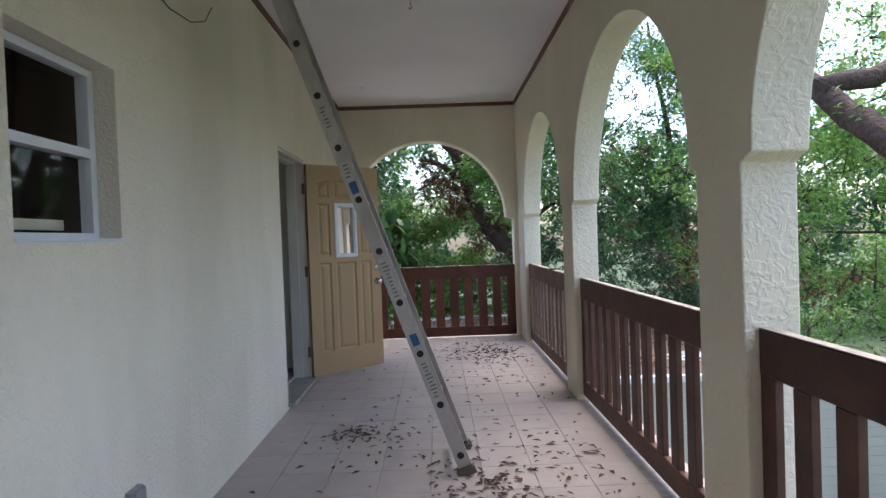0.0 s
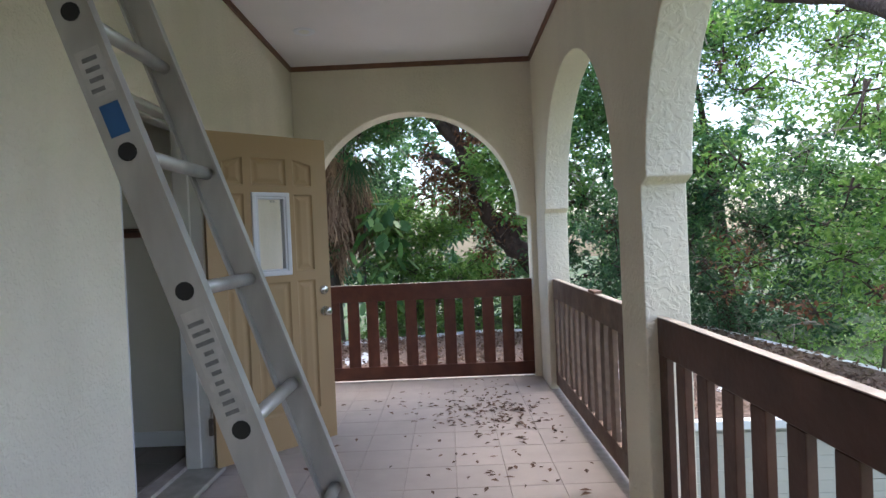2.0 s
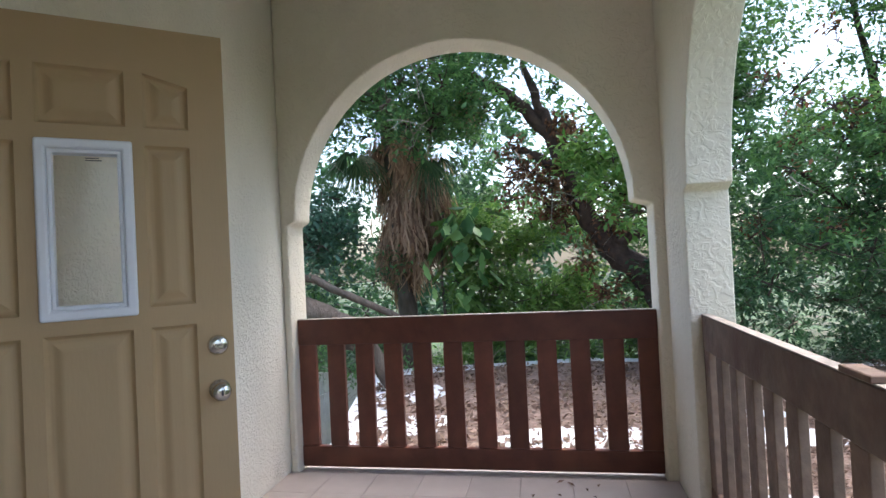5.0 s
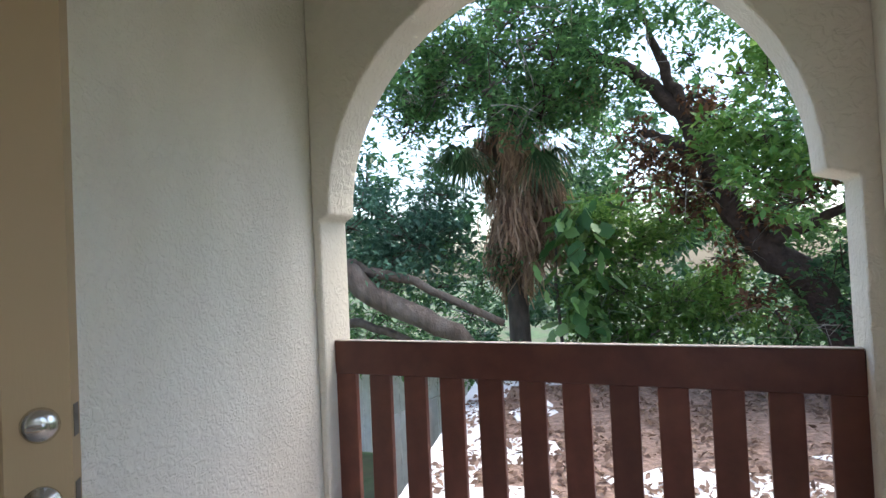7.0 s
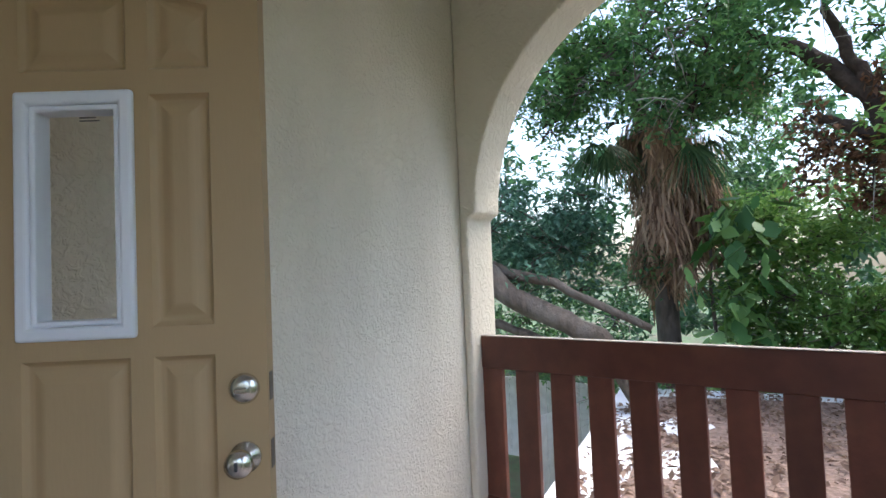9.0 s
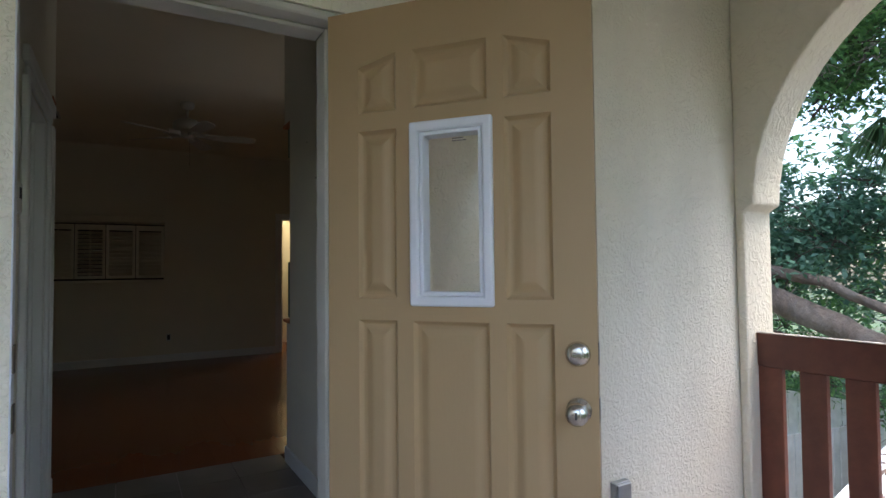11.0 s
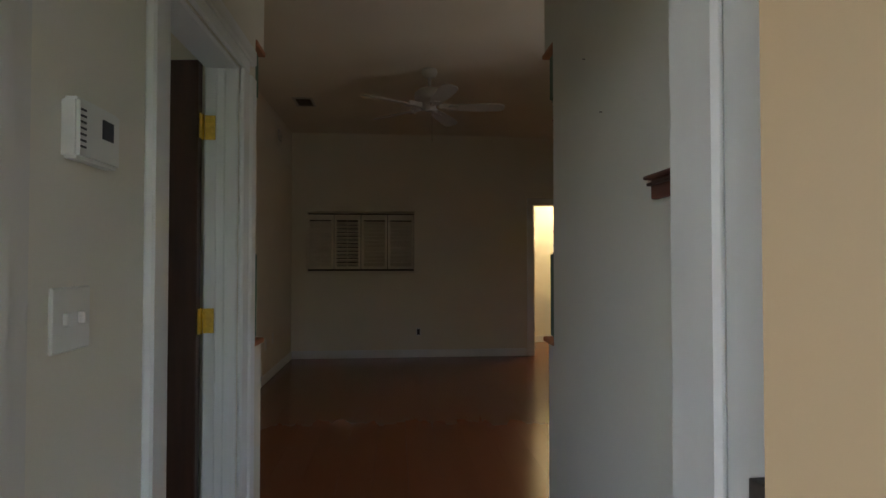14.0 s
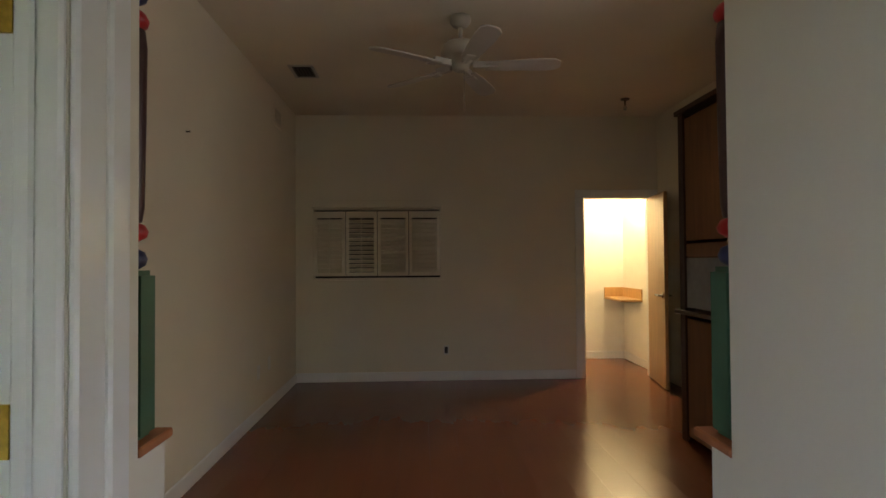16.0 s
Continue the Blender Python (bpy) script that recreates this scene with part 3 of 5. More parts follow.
bd = thing("door_bathroom", "honey oak veneer door, standing open", "door", (XF + 0.02, 7.43, FZ), turn=-9)
part("slab", bevelled(0, 0.64, -0.036, 0, 0.012, 1.96, 0.003), OAKDOOR, bd)
for s in (-1, 1):
    y0 = -0.036 if s < 0 else 0.0
    rose = part("rose", lathe([(0.028, 0), (0.028, 0.008), (0.010, 0.012), (0.010, 0.045)], 16, (0.58, 0, 0.93), "y"), CHROME, bd, "chrome lever handle")
    for v in rose.data.vertices:
        v.co.y = y0 + s * v.co.y
    part("lever", bevelled(0.46, 0.59, y0 + s * 0.045 - 0.006, y0 + s * 0.045 + 0.006, 0.92, 0.94, 0.004), CHROME, rose)

# ---- balcony railings ----


def railing(name, n, length, at, turn, top, label, sw_=0.116):
    """Two boards with flat upright slats between them."""
    ob = thing(name, label, "railing", at, "balcony railings", turn)
    part("top_rail", bevelled(0, length, 0, 0.042, 0.797, 0.962, 0.005), top, ob)
    part("rail_cap", bevelled(0.002, length - 0.002, 0.001, 0.043, 0.9625, 0.9665, 0.001), RAIL_CAP, ob, "pale strip along the top of the rail")
    part("bottom_rail", bevelled(0, length, 0, 0.042, 0.012, 0.142, 0.005), top, ob)
    pitch = (length - sw_) / (n - 1)
    first = part("slat", bevelled(0, sw_, 0.008, 0.040, 0.142, 0.797, 0.003), top, ob)
    for i in range(1, n):
        s = first.copy()
        scene.collection.objects.link(s)
        s.location.x = i * pitch
        s.rotation_euler = (0, radians(random.uniform(-0.4, 0.4)), 0)
    return ob


end_rail = railing("railing", 12, 2.238, (-1.150, 7.412, -0.006), 0, RAIL, "red-brown stained wooden balcony railing with flat slats")
side_rails = []
for k, (j0, j1, a0, a1) in enumerate(SIDE):
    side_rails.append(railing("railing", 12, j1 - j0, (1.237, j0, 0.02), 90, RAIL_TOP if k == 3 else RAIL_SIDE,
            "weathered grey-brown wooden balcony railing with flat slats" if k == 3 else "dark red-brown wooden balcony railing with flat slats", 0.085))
tagged(obj("wood_offcut", bevelled(1.185, 1.24, 5.42, 5.56, 0.987, 1.005, 0.003), RAIL_TOP), "small weathered wood offcut lying on the rail", "offcut")

# ---- house window ----
win = thing("window_1", "white aluminium sash window in a stucco recess", "window")
win["kind"] = "structure"
wy0, wy1, wz0, wz1, wx = 1.585, 2.14, 1.385, 2.055, -1.285
part("window_frame", boxes((wx - 0.05, wx, wy0, wy0 + 0.03, wz0, wz1), (wx - 0.05, wx, wy1 - 0.035, wy1, wz0, wz1), (wx - 0.05, wx, wy0 + 0.03, wy1 - 0.035, wz0, wz0 + 0.03),
                           (wx - 0.05, wx, wy0 + 0.03, wy1 - 0.035, wz1 - 0.03, wz1), (wx - 0.045, wx + 0.008, wy0 + 0.03, wy1 - 0.035, 1.705, 1.740)), WHITE, win)
part("window_sill", bevelled(-1.285, -1.192, wy0 - 0.005, wy1 + 0.002, 1.38, 1.392, 0.003), WHITE, win)
for z0, z1 in ((1.415, 1.705), (1.740, 2.025)):
    p = part("pane", boxes((wx - 0.03, wx - 0.026, wy0 + 0.03, wy1 - 0.035, z0, z1)), GLASS, win, "clear glass pane of the house window")
    p.visible_shadow = False
# Added box, never seen itself: its dark colour stands in for an unlit room.
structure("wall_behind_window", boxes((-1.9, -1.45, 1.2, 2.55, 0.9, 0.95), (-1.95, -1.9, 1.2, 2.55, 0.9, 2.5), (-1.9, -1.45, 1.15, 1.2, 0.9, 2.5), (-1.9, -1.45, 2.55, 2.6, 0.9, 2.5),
                                      (-1.9, -1.45, 1.2, 2.55, 2.45, 2.5)), DARKWOOD, "added shallow box behind the window, coloured dark for an unlit room")
tagged(obj("window_blind", boxes((-1.42, -1.40, 1.59, 2.10, 1.43, 1.47)), ROOM), "pale window blind end hanging in the dark window", "blind")

# ---- ladder ----
lad = thing("ladder", "worn aluminium extension ladder leaning on the house side", "ladder", (0.183, 3.035, 0.0))
lean = -math.degrees(math.atan(0.354))
LL = 3.27


def tilt(bm):
    bmesh.ops.transform(bm, matrix=Matrix.Rotation(radians(lean), 4, "Y"), verts=bm.verts)
    return bm


for y0, s in ((0.0, 1), (0.38, -1)):
    f0, f1 = (y0, y0 + 0.005) if s > 0 else (y0 - 0.005, y0)
    g0, g1 = (y0, y0 + 0.028) if s > 0 else (y0 - 0.028, y0)
    w0, w1 = (f0, g1) if s > 0 else (f1, g0)
    rail = part("side_rail", tilt(prism([(-0.04, w0), (0.04, w0), (0.04, w1), (0.034, w1), (0.034, f1 if s > 0 else f0), (-0.034, f1 if s > 0 else f0), (-0.034, w1), (-0.04, w1)], "z", 0.03, LL)), ALU, lad)
    part("foot", tilt(bevelled(-0.055, 0.055, y0 - 0.022, y0 + 0.022, 0.0, 0.05, 0.008)), STEEL_DARK, lad, "dirty rubber-soled ladder foot")
    if s > 0:
        for z0, z1 in ((1.80, 1.90), (1.08, 1.32), (0.47, 0.70), (2.10, 2.24)):
            lb = part("label", tilt(boxes((-0.027, 0.027, f0 - 0.0012, f0 - 0.0003, z0, z1))), LABEL, rail, "scuffed printed warning label")
            bars = []
            for k in range(int((z1 - z0) / 0.022)):
                w = random.uniform(0.010, 0.022)
                bars.append((-w, w * random.uniform(0.3, 1), f0 - 0.0022, f0 - 0.0014, z0 + 0.008 + k * 0.022, z0 + 0.017 + k * 0.022))
            part("print", tilt(boxes(*bars)), INK_GREY, rail, "unreadable label print")
        for z0 in (1.76, 0.79):
            part("sticker", tilt(boxes((-0.02, 0.022, f0 - 0.0014, f0 - 0.0003, z0 - 0.05 if z0 > 1 else z0, z0 + 0.02 if z0 > 1 else z0 + 0.07))), BLUE, rail, "blue sticker")
rung_at = [0.118 + 0.311 * k for k in range(10)]
for z in rung_at:
    part("rung", tilt(lathe([(0.017, 0.004), (0.017, 0.376)], 12, (0, 0, z), "y")), ALU, lad)
    part("rung_end", tilt(lathe([(0.020, -0.0015), (0.020, 0.0)], 12, (0, 0, z), "y")), BLACK, lad, "dark open rung end")

# ---- balcony small things ----
rl = thing("recessed_light", "white recessed ceiling light", "ceiling light", (-0.826, 6.44, CZ))
part("trim_ring", lathe([(0.055, -0.004), (0.085, -0.006), (0.088, 0.0), (0.055, 0.001)], 28), WHITE, rl)
part("reflector", lathe([(0.054, -0.003), (0.03, -0.0052), (0.001, -0.0055)], 20), PLASTIC, rl)
hk = thing("ceiling_hook", "small steel hook hanging from the ceiling", "hook", (-0.08, 4.05, CZ))
part("plate", lathe([(0.02, -0.006), (0.02, 0.0)], 12), STEEL_DARK, hk)
part("shank", tube(bmesh.new(), [(0, 0, 0), (0, 0, -0.05), (0.012, 0, -0.07), (0.0, 0, -0.085), (-0.012, 0, -0.07)], [0.004] * 5, 6), STEEL_DARK, hk)
for y, z in ((6.46, 0.33), (2.12, 0.33)):
    ob = thing("outlet_box", "grey metal weatherproof outlet box on the wall", "outlet", (XW, y, z))
    part("box", bevelled(0, 0.03, -0.045, 0.045, -0.065, 0.065, 0.004), GREYBOX, ob)
    part("cover", bevelled(0.03, 0.042, -0.04, 0.04, -0.055, 0.06, 0.004), GREYBOX, ob)
cr = bmesh.new()
tube(cr, [(XW + 0.004, 2.05, 2.62), (XW + 0.010, 2.35, 2.55), (XW + 0.008, 2.62, 2.50), (XW + 0.012, 2.85, 2.52), (XW + 0.006, 3.05, 2.60), (XW + 0.01, 3.15, 2.72)], [0.003] * 6, 6)
tagged(obj("cable", cr, INK), "thin dark cable running across the stucco wall", "cable")

# ---- hall things ----
th = thing("thermostat", "white wall thermostat with dark display", "thermostat", (-1.82, HL, 1.555))
part("body", bevelled(-0.075, 0.075, 0, 0.032, -0.055, 0.055, 0.006, 2), PLASTIC, th)
part("display", boxes((-0.045, -0.005, 0.032, 0.0335, -0.005, 0.032)), INK, th)
for k in range(7):
    part("vent_slot", boxes((0.05, 0.068, 0.0318, 0.033, -0.035 + k * 0.011, -0.031 + k * 0.011)), INK, th)
sw = thing("light_switch", "white double light switch plate", "switch", (-1.78, HL, 1.215))
part("plate", bevelled(-0.06, 0.06, 0, 0.007, -0.058, 0.058, 0.003), PLASTIC, sw)
for x in (-0.024, 0.024):
    part("toggle", bevelled(x - 0.006, x + 0.006, 0.007, 0.018, -0.010, 0.012, 0.002), PLASTIC, sw)
rk = thing("wall_rack", "reddish wooden wall ledge with grooved edge", "shelf", (-2.085, HR, 1.475))
part("board", bevelled(0, 0.56, -0.018, 0, 0.0, 0.049, 0.003), RACK, rk)
part("ledge", bevelled(-0.012, 0.57, -0.034, 0, 0.050, 0.060, 0.003), RACK, rk)
part("lip", bevelled(-0.005, 0.565, -0.028, 0, 0.034, 0.042, 0.002), DARKWOOD, rk)
for x, z in ((-2.62, 2.03), (-2.46, 1.80)):
    tagged(obj("nail", lathe([(0.002, 0), (0.002, -0.006), (0.0035, -0.008)], 8, (x, HR, z), "y"), STEEL_DARK), "small dark nail in the hall wall", "nail")


def baluster(x, y):
    """Painted turned post standing on a wooden bracket, with another above."""
    ob = thing("painted_baluster", "turned baluster painted green, red, navy and plum on wooden bracket", "baluster", (x, y, 0.96), "hall balusters")
    part("bracket", bevelled(-0.085, 0.07, -0.065, 0.065, 0.0, 0.022, 0.004), BRACKET, ob, "orange-brown wooden bracket")
    part("lower_block", bevelled(-0.045, 0.045, -0.045, 0.045, 0.022, 0.40, 0.012, 2), GREEN, ob)
    z = 0.40
    for nm, prof, m in (("bulb", [(0.018, 0), (0.036, 0.012), (0.040, 0.026), (0.034, 0.042), (0.018, 0.05)], NAVY), ("neck", [(0.018, 0), (0.022, 0.006), (0.018, 0.014)], YELLOW),
                        ("bulb", [(0.018, 0), (0.038, 0.012), (0.042, 0.024), (0.034, 0.040), (0.018, 0.046)], RED),
                        ("shaft", [(0.028, 0), (0.033, 0.03), (0.036, 0.20), (0.038, 0.40), (0.034, 0.44)], SHAFT),
                        ("bulb", [(0.018, 0), (0.038, 0.012), (0.042, 0.024), (0.034, 0.040), (0.018, 0.046)], RED), ("neck", [(0.018, 0), (0.022, 0.006), (0.018, 0.014)], YELLOW),
                        ("bulb", [(0.018, 0), (0.036, 0.012), (0.040, 0.026), (0.034, 0.042), (0.018, 0.05)], NAVY)):
        part(nm, lathe([(r, z + h) for r, h in prof], 20), m, ob)
        z += prof[-1][1]
    part("upper_block", bevelled(-0.045, 0.045, -0.045, 0.045, z, 1.268, 0.012, 2), GREEN, ob)
    part("top_bracket", bevelled(-0.085, 0.07, -0.065, 0.065, 1.268, 1.29, 0.004), BRACKET, ob, "orange-brown wooden bracket")
    return ob


baluster(-3.165, 4.24)
baluster(-3.09, 5.61)

# ---- living room things ----
w3 = thing("window_3", "white framed side window of the room", "window")
w3["kind"] = "structure"
part("window_frame", boxes((-4.2, -4.16, YRM + 0.02, YRM + 0.08, 0.95, 2.05), (-3.24, -3.2, YRM + 0.02, YRM + 0.08, 0.95, 2.05), (-4.16, -3.24, YRM + 0.02, YRM + 0.08, 0.95, 0.99), (-4.16, -3.24, YRM + 0.02, YRM + 0.08, 2.01, 2.05)), WHITE, w3)
fan = thing("ceiling_fan", "white five-blade ceiling fan, dusty, at rest", "ceiling fan", (-5.43, 5.17, WH))
part("canopy", lathe([(0.065, 0), (0.068, -0.03), (0.05, -0.06), (0.02, -0.07)], 24), FANW, fan)
part("downrod", lathe([(0.014, -0.07), (0.014, -0.16)], 12), FANW, fan)
part("motor", lathe([(0.03, -0.15), (0.09, -0.17), (0.125, -0.20), (0.13, -0.25), (0.11, -0.285), (0.06, -0.30), (0.055, -0.34), (0.03, -0.355)], 28), FANW, fan)
for k in range(5):
    a = radians(72 * k + 12)
    m4 = Matrix.Rotation(a, 4, "Z")
    blade = bmesh.new()
    outline = [(0.16, -0.045), (0.30, -0.058), (0.50, -0.066), (0.60, -0.060), (0.635, -0.035), (0.64, 0.0), (0.635, 0.035), (0.60, 0.060), (0.50, 0.066), (0.30, 0.058), (0.16, 0.045)]
    blade = prism(outline, "z", -0.004, 0.004)
    bmesh.ops.transform(blade, matrix=m4 @ Matrix.Translation((0, 0, -0.325)) @ Matrix.Rotation(radians(-12), 4, "X"), verts=blade.verts)
    bl = part("blade", blade, FANW, fan)
    arm = boxes((0.08, 0.20, -0.015, 0.015, -0.333, -0.295), (0.18, 0.24, -0.03, 0.03, -0.338, -0.330))
    bmesh.ops.transform(arm, matrix=m4, verts=arm.verts)
    part("blade_arm", arm, FANW, bl)
part("pull_chain", tube(bmesh.new(), [(0.03, 0.02, -0.34), (0.03, 0.02, -0.50), (0.03, 0.02, -0.62)], [0.0022] * 3, 5), CHROME, fan)


def grille(name, label, at, w, h, n, frame_m, slat_m, vertical):
    """Framed grille: flat on the ceiling, or on a wall that faces +y."""
    ob = thing(name, label, "vent", at)
    f = 0.022
    if vertical:
        part("frame", boxes((-w / 2, w / 2, 0, 0.01, -h / 2, -h / 2 + f), (-w / 2, w / 2, 0, 0.01, h / 2 - f, h / 2), (-w / 2, -w / 2 + f, 0, 0.01, -h / 2 + f, h / 2 - f), (w / 2 - f, w / 2, 0, 0.01, -h / 2 + f, h / 2 - f)), frame_m, ob)
        part("backing", boxes((-w / 2 + f, w / 2 - f, 0, 0.002, -h / 2 + f, h / 2 - f)), BLACK, ob)
    else:
        part("frame", boxes((-w / 2, w / 2, -h / 2, -h / 2 + f, -0.01, 0), (-w / 2, w / 2, h / 2 - f, h / 2, -0.01, 0), (-w / 2, -w / 2 + f, -h / 2 + f, h / 2 - f, -0.01, 0), (w / 2 - f, w / 2, -h / 2 + f, h / 2 - f, -0.01, 0)), frame_m, ob)
        part("backing", boxes((-w / 2 + f, w / 2 - f, -h / 2 + f, h / 2 - f, -0.002, 0)), BLACK, ob)
    for k in range(n):
        c = -h / 2 + f + (k + 0.5) * (h - 2 * f) / n
        d = (h - 2 * f) / n * 0.22
        b = (-w / 2 + f, w / 2 - f, 0.003, 0.008, c - d, c + d) if vertical else (-w / 2 + f, w / 2 - f, c - d, c + d, -0.009, -0.003)
        part("slat", boxes(b), slat_m, ob)
    return ob


grille("ceiling_vent", "dark slatted ceiling air vent", (-6.48, 3.95, WH), 0.30, 0.20, 6, FANW, VENT, False)
grille("ceiling_vent", "dark slatted ceiling air vent", (-3.75, 4.0, WH), 0.30, 0.20, 6, FANW, VENT, False)
grille("wall_grille", "pale return air grille high on the wall", (-7.12, YL, 2.73), 0.30, 0.19, 9, ROOM, ROOM, True)
for x, z in ((-6.50, 0.47), (-6.82, 0.49)):
    o = thing("wall_outlet", "ivory wall outlet plate", "outlet", (x, YL, z))
    part("plate", bevelled(-0.036, 0.036, 0, 0.006, -0.058, 0.058, 0.002), PLASTIC, o)
o = thing("wall_outlet", "dark wall outlet with pale plate", "outlet", (XF, 5.176, 0.41))
part("plate", bevelled(0, 0.005, -0.03, 0.03, -0.05, 0.05, 0.002), PLASTIC, o)
part("receptacle", boxes((0.005, 0.007, -0.018, 0.018, -0.036, 0.036)), INK, o)
tagged(obj("nail", lathe([(0.004, 0), (0.004, 0.02), (0.008, 0.022)], 8, (-5.09, YL, 2.123), "y"), STEEL_DARK), "small dark nail in the room wall", "nail")
hk2 = thing("sprinkler_stub", "small metal fixture stub hanging from the ceiling", "fixture", (-7.22, 6.92, WH))
part("rose", lathe([(0.045, 0), (0.04, -0.012), (0.01, -0.016)], 16), STEEL_DARK, hk2)
part("drop", lathe([(0.009, -0.016), (0.009, -0.07), (0.018, -0.08), (0.016, -0.11), (0.004, -0.115)], 10), CHROME, hk2)

sh = thing("window_2", "cream plantation shutters closed over the window", "window")
sh["kind"] = "structure"
sy0, sy1, sz0, sz1 = 3.762, 5.118, 1.192, 1.925
part("valance", bevelled(XF, XF + 0.07, 3.745, 5.135, 1.945, 2.02, 0.004), ROOM, sh)
part("window_sill", bevelled(XF, XF + 0.05, 3.745, 5.16, 1.158, 1.17, 0.003), ROOM, sh)
# Black sheet paints the shade seen through gaps round panels and louvres.
part("recess", boxes((XF - 0.15, XF - 0.121, sy0 - 0.1, sy1 + 0.1, sz0 - 0.1, sz1 + 0.1)), BLACK, sh, "black sheet for the shade behind the shutters")
pw = (sy1 - sy0) / 4
for i in range(4):
    a = sy0 + i * pw + 0.004
    b = sy0 + (i + 1) * pw - 0.004
    p = part("shutter_panel", boxes((XF - 0.02, XF + 0.008, a, a + 0.032, sz0 + 0.022, sz1 - 0.016), (XF - 0.02, XF + 0.008, b - 0.032, b, sz0 + 0.022, sz1 - 0.016),
                                    (XF - 0.02, XF + 0.008, a + 0.032, b - 0.032, sz0 + 0.022, sz0 + 0.06), (XF - 0.02, XF + 0.008, a + 0.032, b - 0.032, sz1 - 0.085, sz1 - 0.016)), ROOM, sh)
    ang = 34 if i == 1 else 52
    for k in range(12):
        z = sz0 + 0.085 + k * 0.0475
        lv = boxes((-0.027, 0.027, a + 0.033, b - 0.033, -0.004, 0.004))
        bmesh.ops.transform(lv, matrix=Matrix.Translation((XF - 0.006, 0, z)) @ Matrix.Rotation(radians(-ang if i == 1 else -ang), 4, "Y"), verts=lv.verts)
        part("louvre", lv, ROOM, p)
    if i < 2:
        part("tilt_rod", boxes((XF + 0.018, XF + 0.026, (a + b) / 2 - 0.005, (a + b) / 2 + 0.005, sz0 + 0.06, sz1 - 0.09)), ROOM, p)

hu = thing("hutch", "tall dark wooden hutch with knotty pine doors", "cabinet", (-5.83, 6.78, FZ))
HT = 2.33
part("side_panel", bevelled(0, 0.03, 0, 0.70, 0, HT, 0.003), DARKWOOD, hu)
part("side_panel", bevelled(1.47, 1.50, 0, 0.70, 0, HT, 0.003), DARKWOOD, hu)
part("back_panel", boxes((0.03, 1.47, 0.68, 0.70, 0, HT)), DARKWOOD, hu)
part("top_board", bevelled(-0.02, 1.52, -0.02, 0.70, HT, HT + 0.035, 0.004), DARKWOOD, hu)
part("counter", bevelled(-0.03, 1.53, -0.03, 0.68, 0.90, 0.93, 0.004), DARKWOOD, hu)
part("shelf", boxes((0.03, 1.47, 0.05, 0.68, 1.30, 1.32)), PINE, hu)
part("stile", boxes((0.03, 0.075, 0, 0.02, 0, 0.90), (0.03, 0.075, 0, 0.02, 0.93, HT)), DARKWOOD, hu)
for x0, x1, z0, z1, m, nm in ((0.08, 0.77, 0.04, 0.87, PINE, "cupboard_door"), (0.79, 1.46, 0.04, 0.87, PINE, "cupboard_door"), (0.08, 0.77, 1.42, HT - 0.04, PINE, "cupboard_door"),
                              (0.79, 1.46, 1.42, HT - 0.04, PINE, "cupboard_door"), (0.08, 1.46, 1.31, 1.40, PINE, "drawer_rail"), (0.08, 1.46, 0.95, 1.30, GREYBOX, "niche_back")):
    d = part(nm, bevelled(x0, x1, 0.012, 0.032, z0, z1, 0.003), m, hu)
    if nm == "cupboard_door":
        part("knob", lathe([(0.012, 0.0), (0.015, -0.015), (0.008, -0.022)], 12, ((x1 - 0.04) if x0 < 0.5 else x0 + 0.04, 0.012, z0 + 0.5 if z0 < 1 else z0 + 0.15), "y"), STEEL_DARK, d)

# ---- bathroom ----
vs = thing("vanity_shelf", "pale wooden corner shelf with raised back", "shelf", (-9.05, 7.56, 0.86))
part("board", bevelled(0, 0.62, -0.26, 0, 0.0, 0.03, 0.004), OAKDOOR, vs)
part("back_strip", bevelled(0, 0.62, -0.02, 0, 0.03, 0.15, 0.003), OAKDOOR, vs)
part("end_strip", bevelled(0, 0.02, -0.26, -0.02, 0.03, 0.15, 0.003), OAKDOOR, vs)
hb = thing("towel_holder", "dark bronze rectangular towel holder", "holder", (-9.05, 6.80, 1.35))
part("bar", boxes((0.0, 0.05, -0.01, 0.01, -0.16, -0.14), (0.0, 0.05, -0.01, 0.01, 0.14, 0.16), (0.04, 0.055, -0.01, 0.01, -0.14, 0.14)), STEEL_DARK, hb)
vl = thing("wall_lamp", "glowing warm bathroom wall lamp", "lamp", (-8.45, 7.56, 2.20))
part("back_plate", bevelled(-0.10, 0.10, -0.02, 0, -0.03, 0.03, 0.004), CHROME, vl)
part("shade", lathe([(0.05, -0.06), (0.062, 0.0), (0.055, 0.04), (0.05, 0.05)], 20, (0, -0.10, -0.03)), GLOW, vl, "glowing warm glass shade")

# ---- outdoors ----
GZ = -3.2
structure("ground", boxes((-120, 120, -120, 120, GZ - 0.3, GZ)), LAWN, "patchy shaded lawn with bare earth")
structure("house_base", boxes((-10.4, XW - 0.24, Y_BACK, YE + 0.2, GZ, -0.1), (XW, XR + 0.2, Y_BACK, YE + 0.2, GZ, -0.2)), STUCCO, "cream stucco lower storey")

